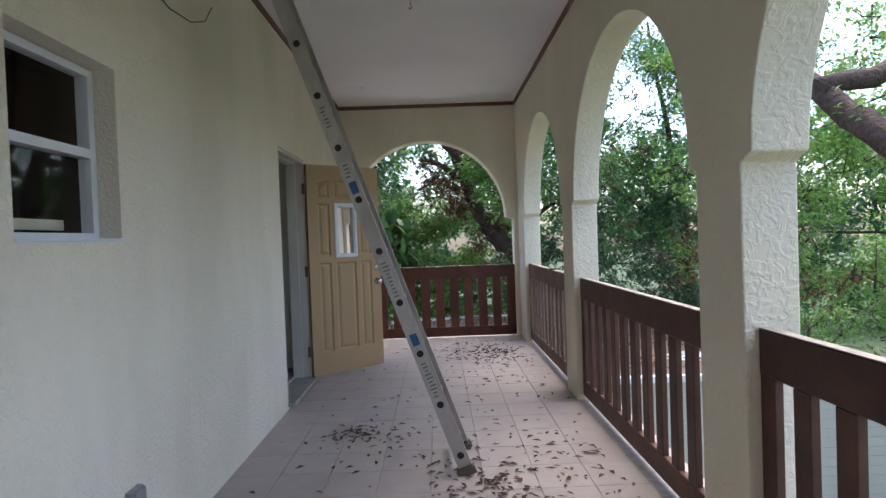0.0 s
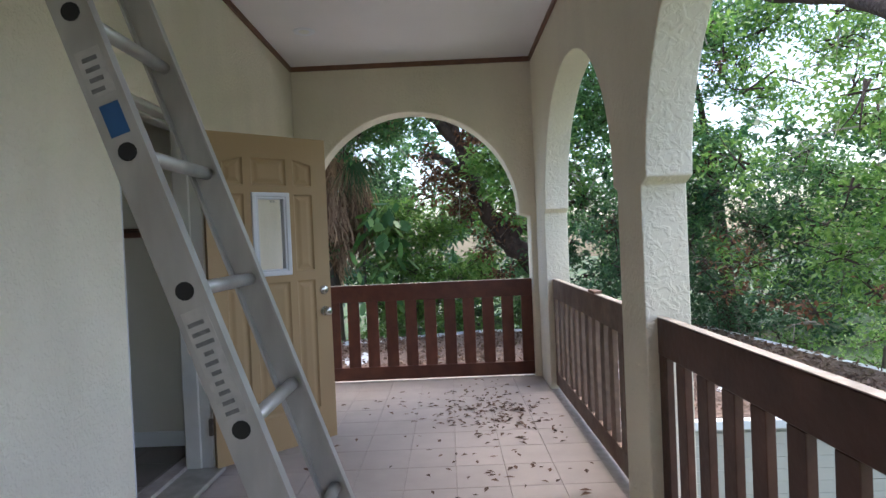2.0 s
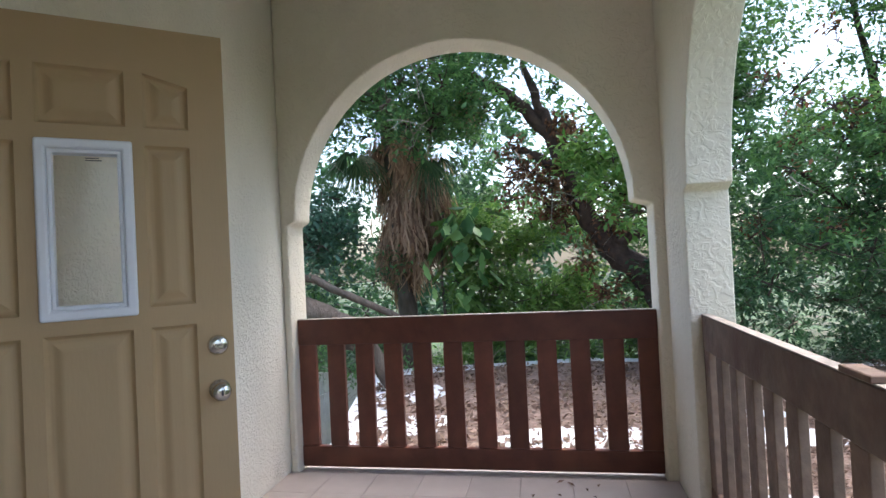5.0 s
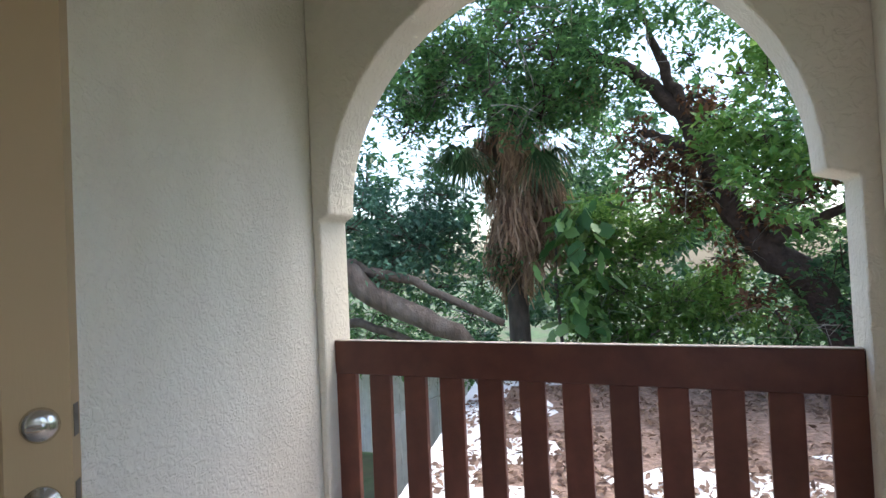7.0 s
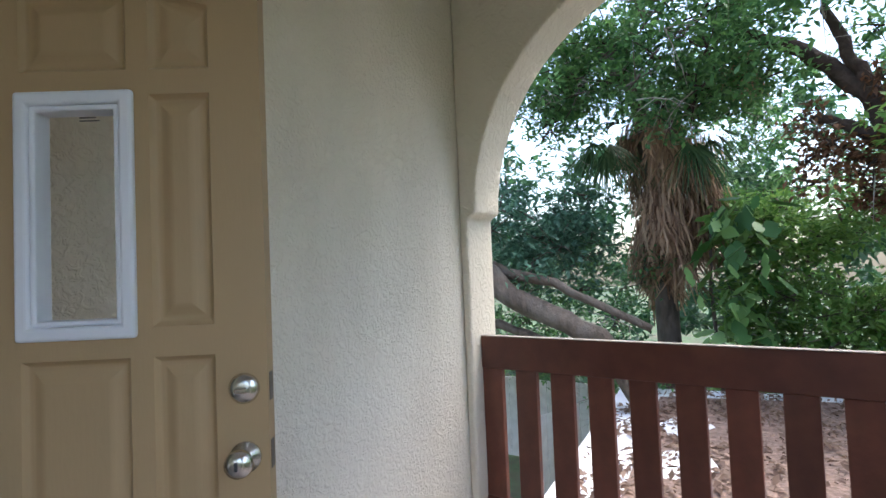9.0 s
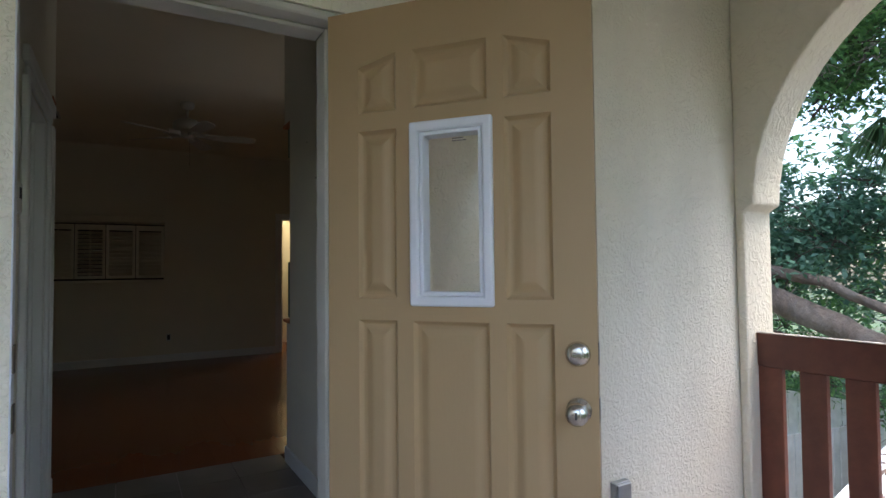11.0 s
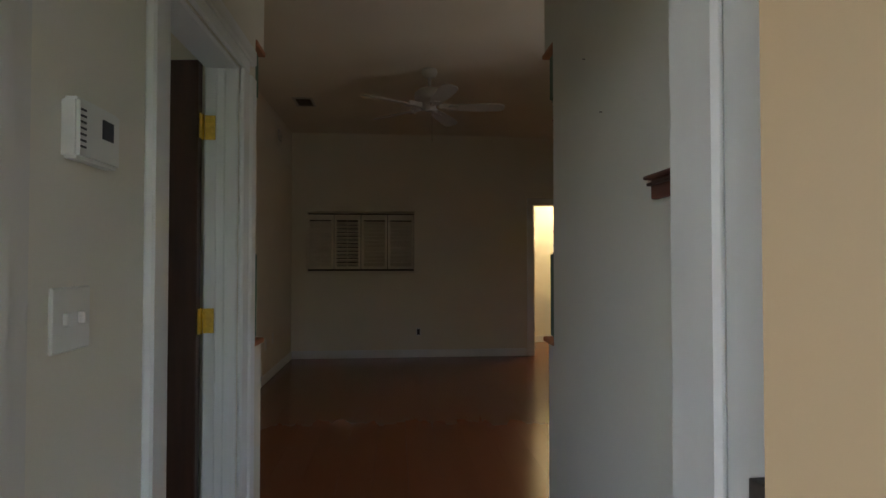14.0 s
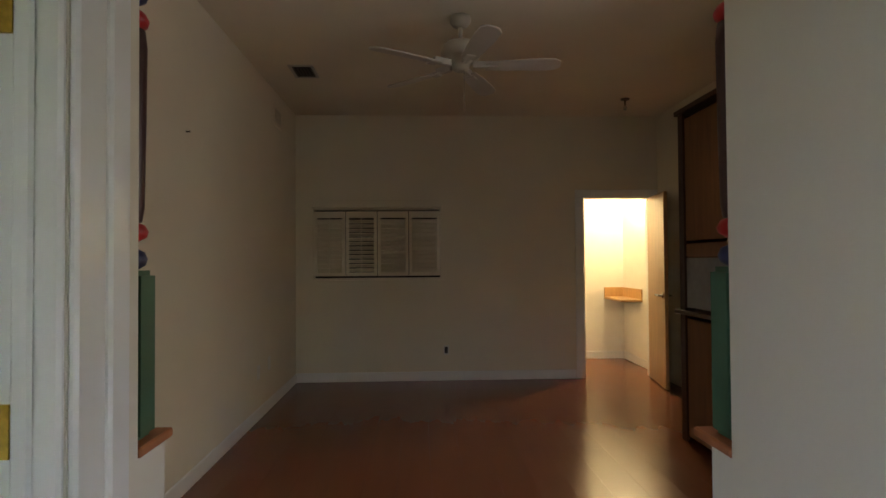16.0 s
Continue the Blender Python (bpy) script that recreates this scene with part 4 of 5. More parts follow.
# neighbouring flat-roofed building
nb = thing("flat_roof_building", "low building with a white flat roof under dry leaves", "building")
RP = [(-2.0, 8.85), (7.5, 8.6), (6.6, 15.5), (1.2, 16.45), (-3.35, 15.3)]
RZ = -1.0
part("roof", prism(RP, "z", RZ - 0.10, RZ), ROOF, nb, "white coated flat roof edge")
cx, cy = sum(p[0] for p in RP) / 5, sum(p[1] for p in RP) / 5
part("debris_bed", prism([(-1.3, 9.0), (7.3, 8.72), (6.4, 15.1), (1.2, 16.0), (-2.5, 14.8)], "z", RZ, RZ + 0.012), MULCH, nb, "bed of dry brown leaves")
part("wall", prism([(cx + (p[0] - cx) * 0.97, cy + (p[1] - cy) * 0.97) for p in RP], "z", GZ, RZ - 0.10), SIDING, nb)
for k in range(13):
    z = GZ + 0.02 + k * 0.155
    part("siding_board", prism([(-1.9, 8.94), (7.35, 8.70), (7.35, 8.67 + 0.012), (-1.9, 8.91 + 0.012)], "z", z, z + 0.15), SIDING, nb)
for x, y, w, d in ((1.1, 11.0, 2.8, 1.1), (2.6, 12.2, 1.8, 0.7), (-1.2, 10.0, 1.2, 1.2), (0.9, 9.6, 2.4, 0.9), (3.0, 11.2, 2.2, 0.8), (-1.4, 11.6, 0.9, 1.0), (4.9, 10.0, 1.6, 0.8), (-1.7, 13.3, 0.7, 1.2), (2.2, 9.5, 1.4, 0.5)):
    a = random.uniform(-0.2, 0.2)
    pts = [(x + w / 2 * math.cos(t) * random.uniform(0.75, 1.15), y + d / 2 * math.sin(t) * random.uniform(0.75, 1.15)) for t in [2 * math.pi * k / 14 for k in range(14)]]
    part("bare_patch", prism(pts, "z", RZ + 0.012, RZ + 0.018), ROOF, nb, "bare white patch of roof")
n = 12000
u = RNG.uniform(0, 1, (n, 2))
px, py = -2.8 + u[:, 0] * 9.8, 9.0 + u[:, 1] * 6.6
keep = RNG.uniform(0, 1, n) < 0.35 + 0.65 * (np.sin(px * 2.3 + 1) * np.cos(py * 1.9) > -0.25)
ok = keep & (px > -2.0 - (py - 8.85) * 0.21 + 0.15) & (px < 7.3 - (py - 8.6) * 0.13)
c = np.stack([px[ok], py[ok], np.full(ok.sum(), RZ + 0.03)], 1)
tagged(leaf_cloud("roof_leaf_litter", c, 0.12, 0.06, ROOF_LITTER, 0.5, 0.0), "dry brown leaves strewn over the white roof", "leaves", kind="stuff")

# lawn fence
fe = thing("garden_fence", "weathered white board fence on the lawn", "fence", (-9.0, 16.6, GZ))
for k in range(26):
    part("board", bevelled(k * 0.20, k * 0.20 + 0.185, 0, 0.025, 0.03, 1.9 + random.uniform(-0.02, 0.02), 0.004), FENCE, fe)
part("fence_rail", boxes((0, 5.2, 0.025, 0.06, 0.4, 0.49), (0, 5.2, 0.025, 0.06, 1.5, 1.59)), FENCE, fe)
gate = thing("garden_gate", "weathered white board gate panel", "fence", (-4.4, 13.6, GZ), turn=80)
for k in range(9):
    part("board", bevelled(k * 0.17, k * 0.17 + 0.155, 0, 0.025, 0.03, 1.85, 0.004), FENCE, gate)
part("fence_rail", boxes((0, 1.52, 0.025, 0.06, 0.4, 0.49), (0, 1.52, 0.025, 0.06, 1.4, 1.49)), FENCE, gate)


def bend(points, n=5, wob=0.12):
    """Smooth, slightly crooked line through points."""
    pts = [Vector(p) for p in points]
    out = []
    for a, b in zip(pts, pts[1:]):
        for k in range(n):
            out.append(a.lerp(b, k / n) + Vector((random.gauss(0, wob), random.gauss(0, wob), random.gauss(0, wob))) * (0.5 if k else 0.2))
    return out + [pts[-1]]


def tree(label, limbs, crowns, bark):
    """limbs: (points, start radius, end radius), the trunk first; crowns: (clumps, per, length, width, material)."""
    ob = thing("tree", label, "tree", limbs[0][0][0])
    base = Vector(limbs[0][0][0])
    for i, (pts, r0, r1) in enumerate(limbs):
        p = bend(pts, 5, 0.05)
        bm = tube(bmesh.new(), [q - base for q in p], [r0 + (r1 - r0) * k / (len(p) - 1) for k in range(len(p))], 10)
        part("trunk" if i == 0 else "limb", bm, bark, ob)
    for clumps, per, ln, wd, m in crowns:
        pts = clump_points(clumps, per) - np.array(base)
        cr_ = leaf_cloud("crown", pts, ln, wd, m)
        cr_.parent = ob
        tw = bmesh.new()
        for x, y, z, r in clumps[:60]:
            c0 = Vector((x, y, z)) - base
            for _ in range(3):
                d = Vector((random.gauss(0, 1), random.gauss(0, 1), random.gauss(0, 0.7))).normalized() * r * 0.95
                tube(tw, [c0 - d * 0.3, c0 + d * 0.4 + Vector((0, 0, random.gauss(0, 0.08))), c0 + d], [0.022, 0.012, 0.004], 4)
        tagged(part("twig_spray", tw, bark, ob), kind="stuff")
    bare = bmesh.new()
    for x, y, z, r in [c_ for cr_ in crowns for c_ in cr_[0]][::3]:
        c0 = Vector((x, y, z - r * 0.5)) - base
        d = Vector((random.gauss(0, 1), random.gauss(0, 0.6), random.gauss(0.1, 0.35))).normalized() * r * random.uniform(0.9, 1.5)
        sag = Vector((0, 0, -0.25 * r))
        tube(bare, [c0, c0 + d * 0.4 + sag * 0.3, c0 + d * 0.8 + sag, c0 + d * 1.1 + sag * 2.2], [0.016, 0.012, 0.008, 0.003], 4)
        for q in (0.45, 0.7, 0.85):
            e = c0 + d * q + sag * q
            tube(bare, [e, e + Vector((random.gauss(0, 0.2), random.gauss(0, 0.2), random.gauss(-0.1, 0.15))), e + Vector((random.gauss(0, 0.35), random.gauss(0, 0.3), random.gauss(-0.2, 0.2)))], [0.007, 0.005, 0.002], 3)
    tagged(part("bare_twig_spray", bare, TWIG, ob, "pale bare twigs"), kind="stuff")
    return ob


def scatter(n, x, y, z, r):
    return [(random.uniform(*x), random.uniform(*y), random.uniform(*z), random.uniform(*r)) for _ in range(n)]


def gaps(clumps):
    """Leaves the openings of the canopy free, where the bright sky shows through."""
    line = ((-4.2, 13.2, 3.15), (-8.6, 23.5, 5.6)), ((-1.05, 14.2, 3.2), (-3.6, 26.0, 5.4))
    out = []
    for x, y, z, r in clumps:
        free = True
        for (p, q), wide in zip(line, (0.32, 0.02)):
            p, q = Vector(p), Vector(q)
            k = max(0.0, min(1.3, (Vector((x, y, z)) - p).dot(q - p) / (q - p).length_squared))
            if (p.lerp(q, k) - Vector((x, y, z))).length < r * 0.75 + wide:
                free = False
        if free:
            out.append((x, y, z, r))
    return out


# big oak behind the flat roof, its limb reaching over
tree("large oak with a dark leaning trunk and clumps of dead leaves",
     [([(3.9, 16.6, GZ), (2.95, 16.1, -0.3), (2.45, 16.0, 0.7), (1.7, 16.0, 1.4), (1.28, 16.0, 2.1), (0.95, 16.0, 2.9), (0.6, 16.0, 3.9), (-0.2, 16.0, 4.75), (-0.9, 15.9, 5.2), (-1.9, 15.7, 5.3)], 0.34, 0.07),
      ([(0.95, 16.0, 2.85), (0.42, 15.9, 3.3), (-0.15, 15.8, 3.55)], 0.15, 0.06), ([(0.58, 16.0, 3.95), (0.35, 15.9, 4.7), (0.04, 15.7, 5.6), (-0.3, 15.5, 6.8)], 0.13, 0.02),
      ([(1.7, 16.0, 1.4), (2.5, 15.8, 1.7), (3.4, 15.5, 2.2)], 0.13, 0.05)],
     [(gaps(scatter(84, (-5.0, 4.5), (13.4, 17.0), (4.3, 8.2), (0.5, 1.0))), 620, 0.16, 0.075, LEAF_A),
      (scatter(20, (-4.3, -1.2), (14.4, 15.6), (3.5, 4.9), (0.3, 0.6)), 560, 0.15, 0.07, LEAF_A),
      (scatter(22, (1.1, 3.4), (13.6, 15.0), (1.9, 4.2), (0.3, 0.6)), 620, 0.17, 0.08, LEAF_C),
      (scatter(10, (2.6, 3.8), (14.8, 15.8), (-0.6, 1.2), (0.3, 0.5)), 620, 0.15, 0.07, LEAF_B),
      (scatter(15, (0.7, 2.6), (15.3, 15.9), (0.2, 2.5), (0.2, 0.42)), 640, 0.15, 0.07, LEAF_DEAD),
      (scatter(20, (-0.3, 1.0), (15.3, 16.0), (2.2, 4.0), (0.2, 0.45)), 660, 0.15, 0.07, LEAF_DEAD),
      (scatter(20, (2.2, 6.0), (16.0, 18.5), (-1.0, 3.2), (0.5, 0.9)), 620, 0.15, 0.07, LEAF_A)], BARK_DARK)

# undergrowth and bushes beyond the roof
tree("dense bright green bushes behind the flat roof",
     [([(0.3, 18.2, GZ), (0.2, 18.2, -1.0), (0.0, 18.1, 1.0)], 0.08, 0.04)],
     [(scatter(50, (-1.8, 1.4), (16.6, 17.8), (-1.2, 2.3), (0.45, 0.75)), 640, 0.17, 0.075, LEAF_C),
      (gaps(scatter(40, (-3.4, 2.2), (17.6, 20.0), (1.6, 5.4), (0.5, 0.9))), 460, 0.16, 0.07, LEAF_A),
      (scatter(20, (-2.6, 3.0), (16.9, 18.4), (-1.8, 0.6), (0.5, 0.8)), 560, 0.16, 0.07, LEAF_C)], BARK)
tree("small blue-green leaved tree over a leaning grey trunk",
     [([(-7.4, 15.0, GZ), (-6.4, 13.6, 2.4), (-5.35, 13.0, 1.72), (-4.25, 13.0, 0.82), (-2.85, 13.2, 0.2), (-2.4, 13.6, -0.9)], 0.24, 0.14),
      ([(-5.0, 13.2, 1.4), (-3.6, 13.2, 1.05), (-2.2, 13.6, 0.3)], 0.10, 0.06), ([(-6.0, 13.4, 0.6), (-4.4, 13.3, 0.25), (-3.0, 13.4, -0.2)], 0.10, 0.05)],
     [(gaps(scatter(36, (-7.5, -3.6), (13.4, 15.8), (1.2, 3.2), (0.45, 0.8))), 640, 0.15, 0.07, LEAF_D),
      (scatter(34, (-8.5, -3.0), (14.4, 17.0), (-1.6, 1.6), (0.45, 0.8)), 620, 0.13, 0.055, LEAF_A),
      (gaps(scatter(26, (-5.2, -1.0), (13.0, 15.0), (4.0, 6.6), (0.3, 0.7))), 420, 0.13, 0.06, LEAF_A),
      (gaps(scatter(14, (-6.8, -4.0), (14.0, 16.5), (5.2, 7.6), (0.5, 0.9))), 520, 0.15, 0.07, LEAF_A)], BARK)


def fronds(name, centre, n, length, leaflets, droop, material, spread=1.0, width=0.022, z_range=(0, 0)):
    """Fan-palm fronds: ribbons that fan out from stalk ends."""
    vs_, fs_ = [], []
    for _ in range(n):
        a = random.uniform(0, 2 * math.pi)
        el = random.uniform(*droop)
        d = Vector((math.cos(a) * math.cos(el), math.sin(a) * math.cos(el), math.sin(el)))
        o = Vector(centre) + Vector((0, 0, random.uniform(*z_range))) + d * length * 0.35
        side = d.cross(Vector((0, 0, 1))).normalized()
        for k in range(leaflets):
            t = (k / (leaflets - 1) - 0.5) * 2 * spread
            dd = (d * math.cos(t) + side * math.sin(t)).normalized()
            L = length * random.uniform(0.55, 0.8)
            p = o.copy()
            i0 = len(vs_)
            cur = dd.copy()
            for s in range(4):
                w = width * (1 - s / 3.4) * side.lerp(d, abs(t) * 0.6).normalized()
                vs_.extend([p - w, p + w])
                cur = (cur + Vector((random.gauss(0, 0.06), random.gauss(0, 0.06), -0.16 - 0.10 * s))).normalized()
                p = p + cur * L / 3
            for s in range(3):
                fs_.append((i0 + 2 * s, i0 + 2 * s + 1, i0 + 2 * s + 3, i0 + 2 * s + 2))
    return sheet(name, np.array([tuple(v) for v in vs_]), np.array(fs_), material)


def skirt(name, n, z0, z1, r0, r1, length, material):
    """Dead fronds folded down round a palm trunk: long crumpled ribbons."""
    vs_, fs_ = [], []
    tufts = [(random.uniform(0, 2 * math.pi), z0 + (z1 - z0) * (k % 4) / 3 + random.gauss(0, 0.16), random.uniform(0.25, 1.1), random.uniform(0.5, 1.6)) for k in range(30)]
    for _ in range(n):
        a, z, q, far_ = random.choice(tufts)
        a, z = a + random.gauss(0, 0.24), z + random.gauss(0, 0.14)
        r = q * (r0 + (r1 - r0) * random.random()) * random.uniform(0.75, 1.05)
        p = Vector((math.cos(a) * r * 0.8, math.sin(a) * r * 0.7, z))
        d = Vector((math.cos(a) * 0.2, math.sin(a) * 0.2, -1)).normalized()
        L = length * far_ * random.uniform(0.6, 1.2)
        side = Vector((-math.sin(a + random.gauss(0, 0.6)), math.cos(a), random.gauss(0, 0.2))).normalized()
        i0 = len(vs_)
        for s_ in range(5):
            w = side * (0.005 + 0.016 * math.sin(math.pi * (s_ + 0.4) / 5))
            vs_.extend([p - w, p + w])
            p = p + d * L / 4
            d = (d + Vector((random.gauss(0, 0.28), random.gauss(0, 0.28), -0.12))).normalized()
        for s_ in range(4):
            fs_.append((i0 + 2 * s_, i0 + 2 * s_ + 1, i0 + 2 * s_ + 3, i0 + 2 * s_ + 2))
    return sheet(name, np.array([tuple(v) for v in vs_]), np.array(fs_), material)


palm = thing("fan_palm", "tall fan palm with a skirt of dead hanging fronds", "palm", (-2.95, 17.0, GZ))
part("trunk", tube(bmesh.new(), [(0.1, 0, 0), (0.05, 0, 2.0), (0.0, 0, 4.0), (-0.15, 0, 6.5), (-0.4, 0, 8.6)], [0.26, 0.24, 0.22, 0.2, 0.18], 12), BARK, palm)
for nm, f in (("crown", fronds("crown", (-0.4, 0, 8.6), 30, 2.0, 15, (-0.6, 0.9), FROND)),
              ("dead_skirt", skirt("dead_skirt", 3600, 4.8, 7.1, 0.9, 1.5, 0.85, FROND_DEAD)),
              ("dead_tuft", fronds("dead_tuft", (1.8, -0.8, 8.5), 10, 1.1, 11, (-1.5, -1.0), FROND_DEAD, 0.5, 0.026, (-0.2, 0.2))),
              ("dead_tuft", fronds("dead_tuft", (-1.4, -0.6, 9.5), 10, 1.1, 11, (-1.5, -1.0), FROND_DEAD, 0.5, 0.026, (-0.2, 0.2))),
              ("lower_frond", fronds("lower_frond", (-0.9, -0.6, 7.4), 18, 1.6, 13, (-1.3, -0.3), FROND)),
              ("lower_frond", fronds("lower_frond", (0.9, -0.6, 7.2), 12, 1.5, 13, (-1.4, -0.4), FROND))):
    f.parent = palm
# climbing vine with big leaves on the palm trunk
vine = thing("climbing_vine", "climbing vine with large split glossy leaves", "vine", (-2.0, 16.7, GZ))
part("stem", tube(bmesh.new(), [(0, 0, 0), (0.1, 0.05, 2), (0.0, 0, 4), (0.1, 0, 5.6)], [0.05, 0.045, 0.04, 0.02], 6), BARK, vine)
leaf_out = [(0, 0), (0.12, -0.10), (0.28, -0.16), (0.36, -0.10), (0.42, -0.17), (0.55, -0.13), (0.62, -0.06), (0.72, 0.0), (0.62, 0.06), (0.55, 0.13), (0.42, 0.17), (0.36, 0.10), (0.28, 0.16), (0.12, 0.10)]
for k in range(96):
    bm = prism(leaf_out, "z", 0, 0.006)
    z = random.uniform(3.0, 5.6)
    mtx = (Matrix.Translation((random.gauss(0.6, 0.36), -0.6 + random.gauss(0, 0.3), z)) @ Euler((0, 0, random.uniform(-3.6, 0.5))).to_matrix().to_4x4()
           @ Euler((random.gauss(0, 0.7), random.uniform(0.1, 1.3), 0)).to_matrix().to_4x4() @ Matrix.Scale(random.uniform(0.4, 0.95), 4))
    bmesh.ops.transform(bm, matrix=mtx, verts=bm.verts)
    part("leaf", bm, (MONSTERA, MONSTERA_DARK, MONSTERA, MONSTERA_DARK, MONSTERA_PALE)[k % 5], vine)
# small palmettos by the roof
for x, y, z, nn in ((1.0, 16.9, -0.9, 12), (2.4, 16.9, -1.0, 10), (-0.4, 17.0, -0.9, 9), (5.4, 15.6, -1.3, 12)):
    pm = thing("palmetto", "low green palmetto fronds", "plant", (x, y, GZ))
    part("stem", tube(bmesh.new(), [(0, 0, 0), (0, 0, 1.2), (0, 0, z - GZ)], [0.06, 0.05, 0.04], 6), BARK, pm)
    f = fronds("crown", (0, 0, z - GZ), nn, 1.1, 11, (-0.2, 1.0), FROND)
    f.parent = pm

# trees on the open side of the balcony
tree("spreading live oak with thick grey limbs",
     [([(12.5, 3.0, GZ), (11.0, 3.8, -0.4), (8.5, 4.9, 0.6), (6.4, 5.7, 1.4), (5.5, 6.4, 2.2), (5.2, 7.3, 3.15), (5.3, 8.8, 4.2), (5.2, 10.2, 4.8)], 0.30, 0.10),
      ([(5.1, 7.2, 3.1), (7.0, 7.4, 3.6), (8.6, 8.0, 4.0)], 0.15, 0.08), ([(10.0, 7.5, 0.5), (8.6, 8.6, 1.0), (7.4, 10.4, 1.2)], 0.06, 0.02)],
     [(scatter(66, (5.0, 10.0), (6.0, 14.5), (2.4, 6.0), (0.4, 0.85)), 480, 0.14, 0.06, LEAF_C),
      (scatter(36, (6.0, 10.5), (6.5, 14.5), (0.2, 3.0), (0.5, 0.9)), 560, 0.14, 0.06, LEAF_C),
      (scatter(10, (4.6, 7.0), (8.5, 13.5), (0.0, 3.0), (0.15, 0.35)), 620, 0.14, 0.06, LEAF_DEAD)], BARK_DARK)
tree("tall dense broadleaf tree with dead twigs",
     [([(8.2, 17.6, GZ), (8.0, 17.5, 0.5), (7.5, 17.0, 3.0), (6.5, 16.4, 7.5)], 0.26, 0.03), ([(7.6, 17.0, 1.4), (5.8, 15.2, 1.9), (4.6, 14.2, 2.5)], 0.10, 0.03)],
     [(scatter(90, (3.6, 9.5), (13.2, 17.5), (1.0, 8.5), (0.5, 1.0)), 600, 0.14, 0.06, LEAF_A),
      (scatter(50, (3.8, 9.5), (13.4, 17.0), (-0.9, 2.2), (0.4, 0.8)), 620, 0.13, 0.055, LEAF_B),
      (scatter(16, (3.8, 6.5), (12.8, 14.5), (1.2, 4.8), (0.15, 0.35)), 620, 0.12, 0.05, LEAF_DEAD)], BARK_DARK)
tree("airy light green tree on the open side",
     [([(13.0, 9.0, GZ), (12.6, 9.2, 1.0), (12.0, 9.4, 4.5)], 0.3, 0.12)],
     [(scatter(60, (10.5, 15.5), (0.0, 14.0), (-2.2, 3.6), (0.6, 1.0)), 300, 0.16, 0.07, LEAF_C),
      (scatter(36, (10.0, 15.0), (-4.0, 6.0), (-2.5, 2.0), (0.6, 1.1)), 300, 0.16, 0.07, LEAF_A)], BARK)
tree("low green shrubs beyond the flat roof",
     [([(8.5, 12.5, GZ), (8.5, 12.5, -1.0)], 0.06, 0.03)],
     [(scatter(50, (7.6, 11.0), (6.0, 16.0), (-3.0, 0.3), (0.4, 0.8)), 560, 0.12, 0.05, LEAF_C),
      (scatter(24, (4.0, 8.5), (16.0, 18.0), (-2.6, 0.8), (0.5, 0.8)), 560, 0.13, 0.05, LEAF_B)], BARK)
# far woods close the view
far = clump_points(gaps(scatter(380, (-26, 26), (22, 30), (-3.0, 6.0), (0.9, 1.8))) + scatter(130, (20, 28), (-20, 22), (-3.0, 2.5), (0.9, 1.8)), 60)
tagged(leaf_cloud("far_woods", far, 0.42, 0.20, LEAF_B), "distant dark green woods", "woods", kind="stuff")

# fallen leaves on the balcony
cs = []
for x, y, sx, sy, k in ((0.62, 6.35, 0.30, 0.45, 170), (0.2, 6.5, 0.4, 0.3, 70), (0.35, 3.0, 0.40, 0.45, 150), (-0.5, 3.7, 0.16, 0.12, 90), (0.62, 6.2, 0.14, 0.16, 90), (0.3, 2.85, 0.2, 0.12, 70), (0.8, 2.6, 0.22, 0.7, 90), (0.1, 4.6, 0.6, 1.1, 110), (0.6, 5.4, 0.25, 0.4, 40)):
    cs.append(np.stack([RNG.normal(x, sx, k), RNG.normal(y, sy, k), np.full(k, 0.006)], 1))
cs = np.concatenate(cs)
cs = cs[(cs[:, 0] > XW + 0.05) & (cs[:, 0] < XR - 0.06) & (cs[:, 1] < YE - 0.08)]
cs[:, 2] += RNG.uniform(0.0, 0.004, len(cs))


def flat_leaves(name, centres, length, width, material):
    n_ = len(centres)
    a = RNG.uniform(0, 2 * np.pi, n_)
    f = np.stack([np.cos(a), np.sin(a), np.zeros(n_)], 1)
    s = np.stack([-np.sin(a), np.cos(a), np.zeros(n_)], 1)
    k = RNG.uniform(0.5, 1.3, (n_, 1))
    up = np.array([0, 0, 1.0]) * RNG.uniform(0.002, 0.014, (n_, 1))
    v = np.stack([centres, centres + f * length * k * 0.5 + s * width * k * 0.5 + up, centres + f * length * k + up * 0.4, centres + f * length * k * 0.5 - s * width * k * 0.5 + up * 0.7], 1).reshape(-1, 3)
    i_ = np.arange(n_)[:, None] * 4
    return sheet(name, v, np.concatenate([i_ + np.array([[0, 1, 2]]), i_ + np.array([[0, 2, 3]])], 0), material)


tagged(flat_leaves("fallen_leaves", cs, 0.055, 0.022, LITTER), "dry brown fallen leaves scattered on the tiles", "leaves", kind="stuff")

# ---- pieces: balcony tiles, hall tiles, laminate boards ----


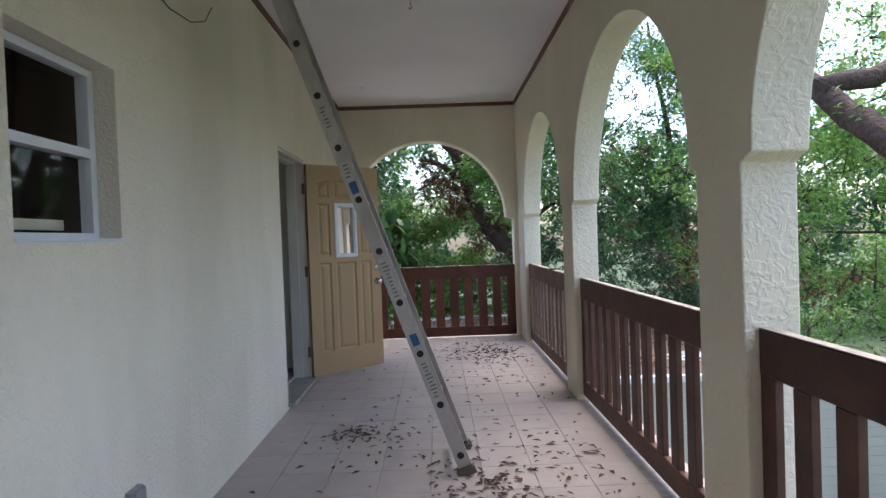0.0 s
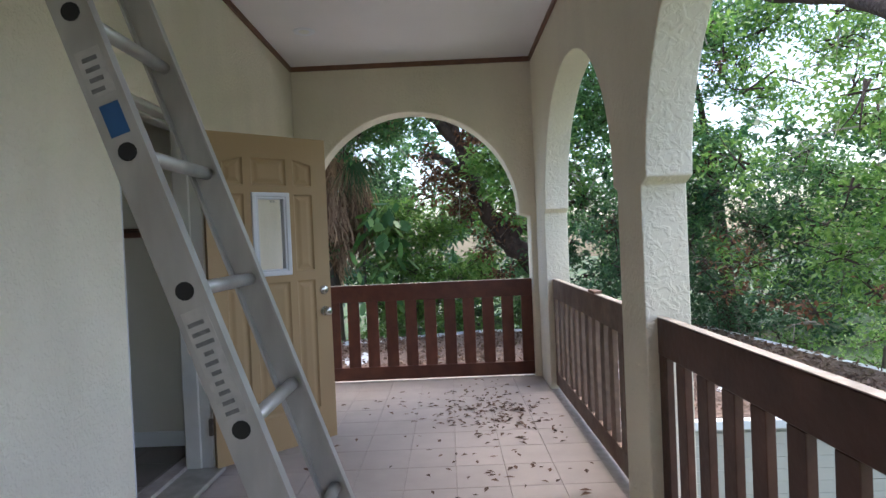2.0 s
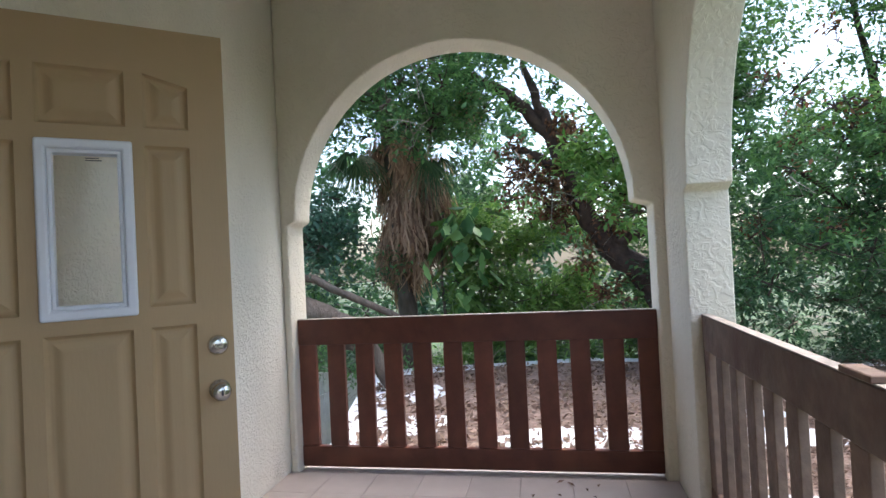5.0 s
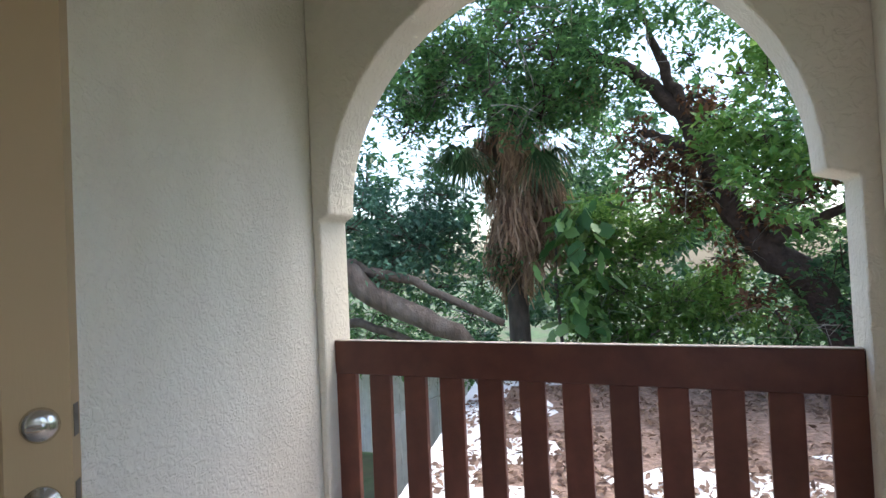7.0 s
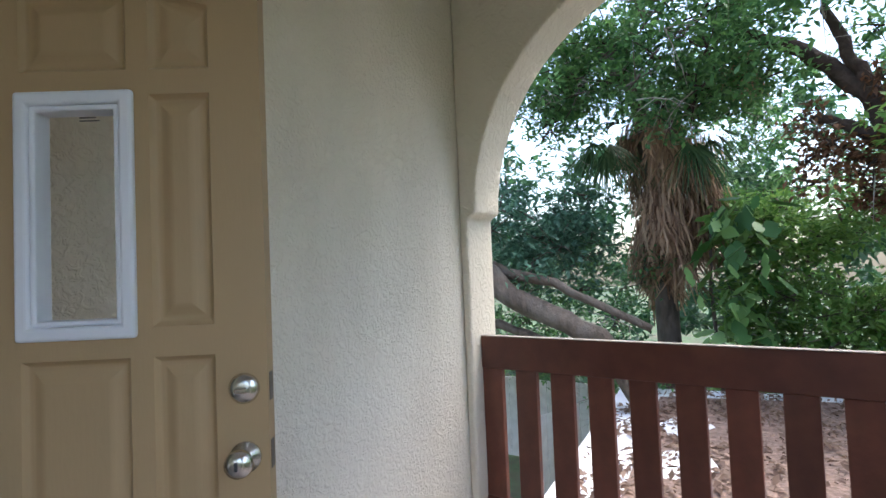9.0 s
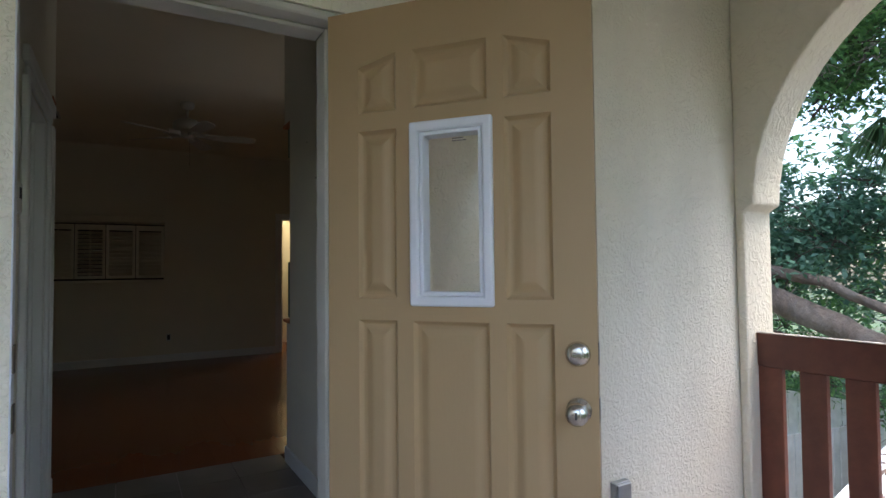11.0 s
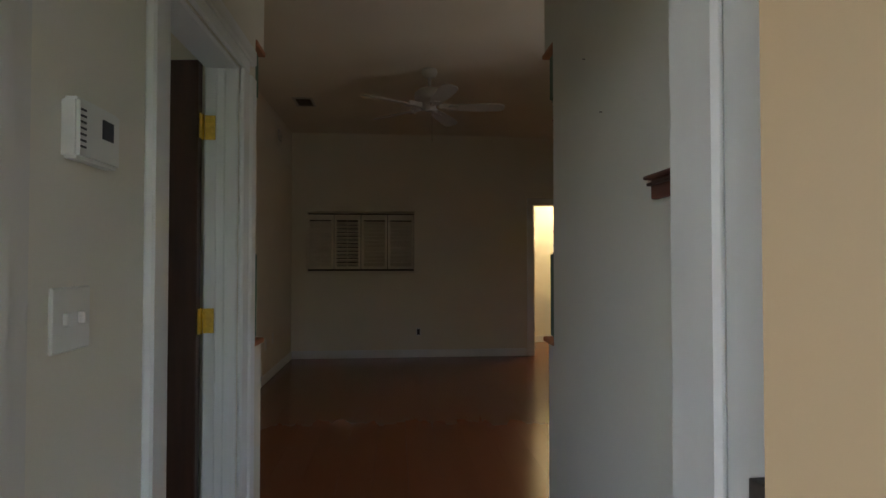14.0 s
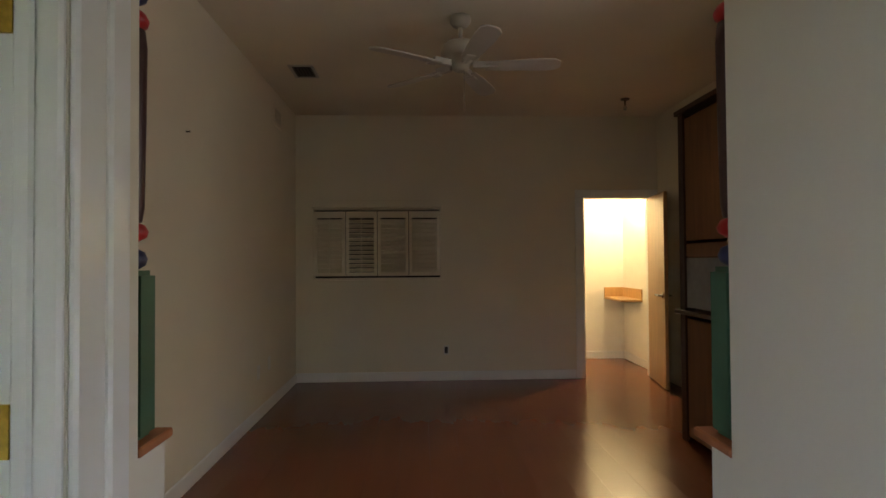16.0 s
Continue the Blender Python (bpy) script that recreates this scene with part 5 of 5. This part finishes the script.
def piece_mesh(name, w, d, h, material, bev=0.003):
    me = bpy.data.meshes.new(name)
    bm = bmesh.new()
    lo = [bm.verts.new((x, y, 0)) for x, y in ((0, 0), (w, 0), (w, d), (0, d))]
    mid = [bm.verts.new((x, y, h - bev)) for x, y in ((0, 0), (w, 0), (w, d), (0, d))]
    hi = [bm.verts.new((x, y, h)) for x, y in ((bev, bev), (w - bev, bev), (w - bev, d - bev), (bev, d - bev))]
    for a, b in ((lo, mid), (mid, hi)):
        for k in range(4):
            bm.faces.new((a[k], a[(k + 1) % 4], b[(k + 1) % 4], b[k]))
    bm.faces.new(hi)
    bm.to_mesh(me)
    bm.free()
    me.materials.append(material)
    return me


def lay(name, me, parent, places):
    for x, y, z in places:
        ob = new(name, me)
        ob.location = (x, y, z)
        ob.parent = parent


TS = 0.3
nx, gap = 8, 0.003
tw_ = (XR - XW) / nx
lay("tile", piece_mesh("tile", tw_ - gap, TS - gap, 0.006, TILE, 0.002), slab,
    [(XW + i * tw_ + gap / 2, YE - (k + 1) * TS, -0.006) for i in range(nx) for k in range(33)])
hall_floor, room_floor = bpy.data.objects["floor_hall"], bpy.data.objects["floor_room"]
lay("tile", piece_mesh("hall_tile", 0.299, 0.3085, 0.008, SLATE, 0.002), hall_floor, [(-3.26 + 0.303 * i, HL + 0.0125 + 0.3125 * k - 0.011, FZ - 0.008) for i in range(6) for k in range(4)])
for k in range(20):
    x = -3.26
    for long_ in ((1.2, 1.2, 1.2, 1.02), (0.4, 1.2, 1.2, 1.2, 0.62), (0.8, 1.2, 1.2, 1.2, 0.22))[k * 2 % 3]:
        me_b = bpy.data.meshes.get("floor_board_%d" % round(long_ * 100)) or piece_mesh("floor_board_%d" % round(long_ * 100), long_ - 0.0006, 0.1980, 0.004, WOODFLOOR, 0.0003)
        x -= long_
        lay("floor_board", me_b, room_floor, [(x, YL + 0.1985 * k, FZ - 0.004)])
lay("floor_board", piece_mesh("bath_board", 1.17, 0.1945, 0.004, WOODFLOOR, 0.0003), room_floor, [(-9.05, 6.0 + 0.195 * k, FZ - 0.004) for k in range(8)])
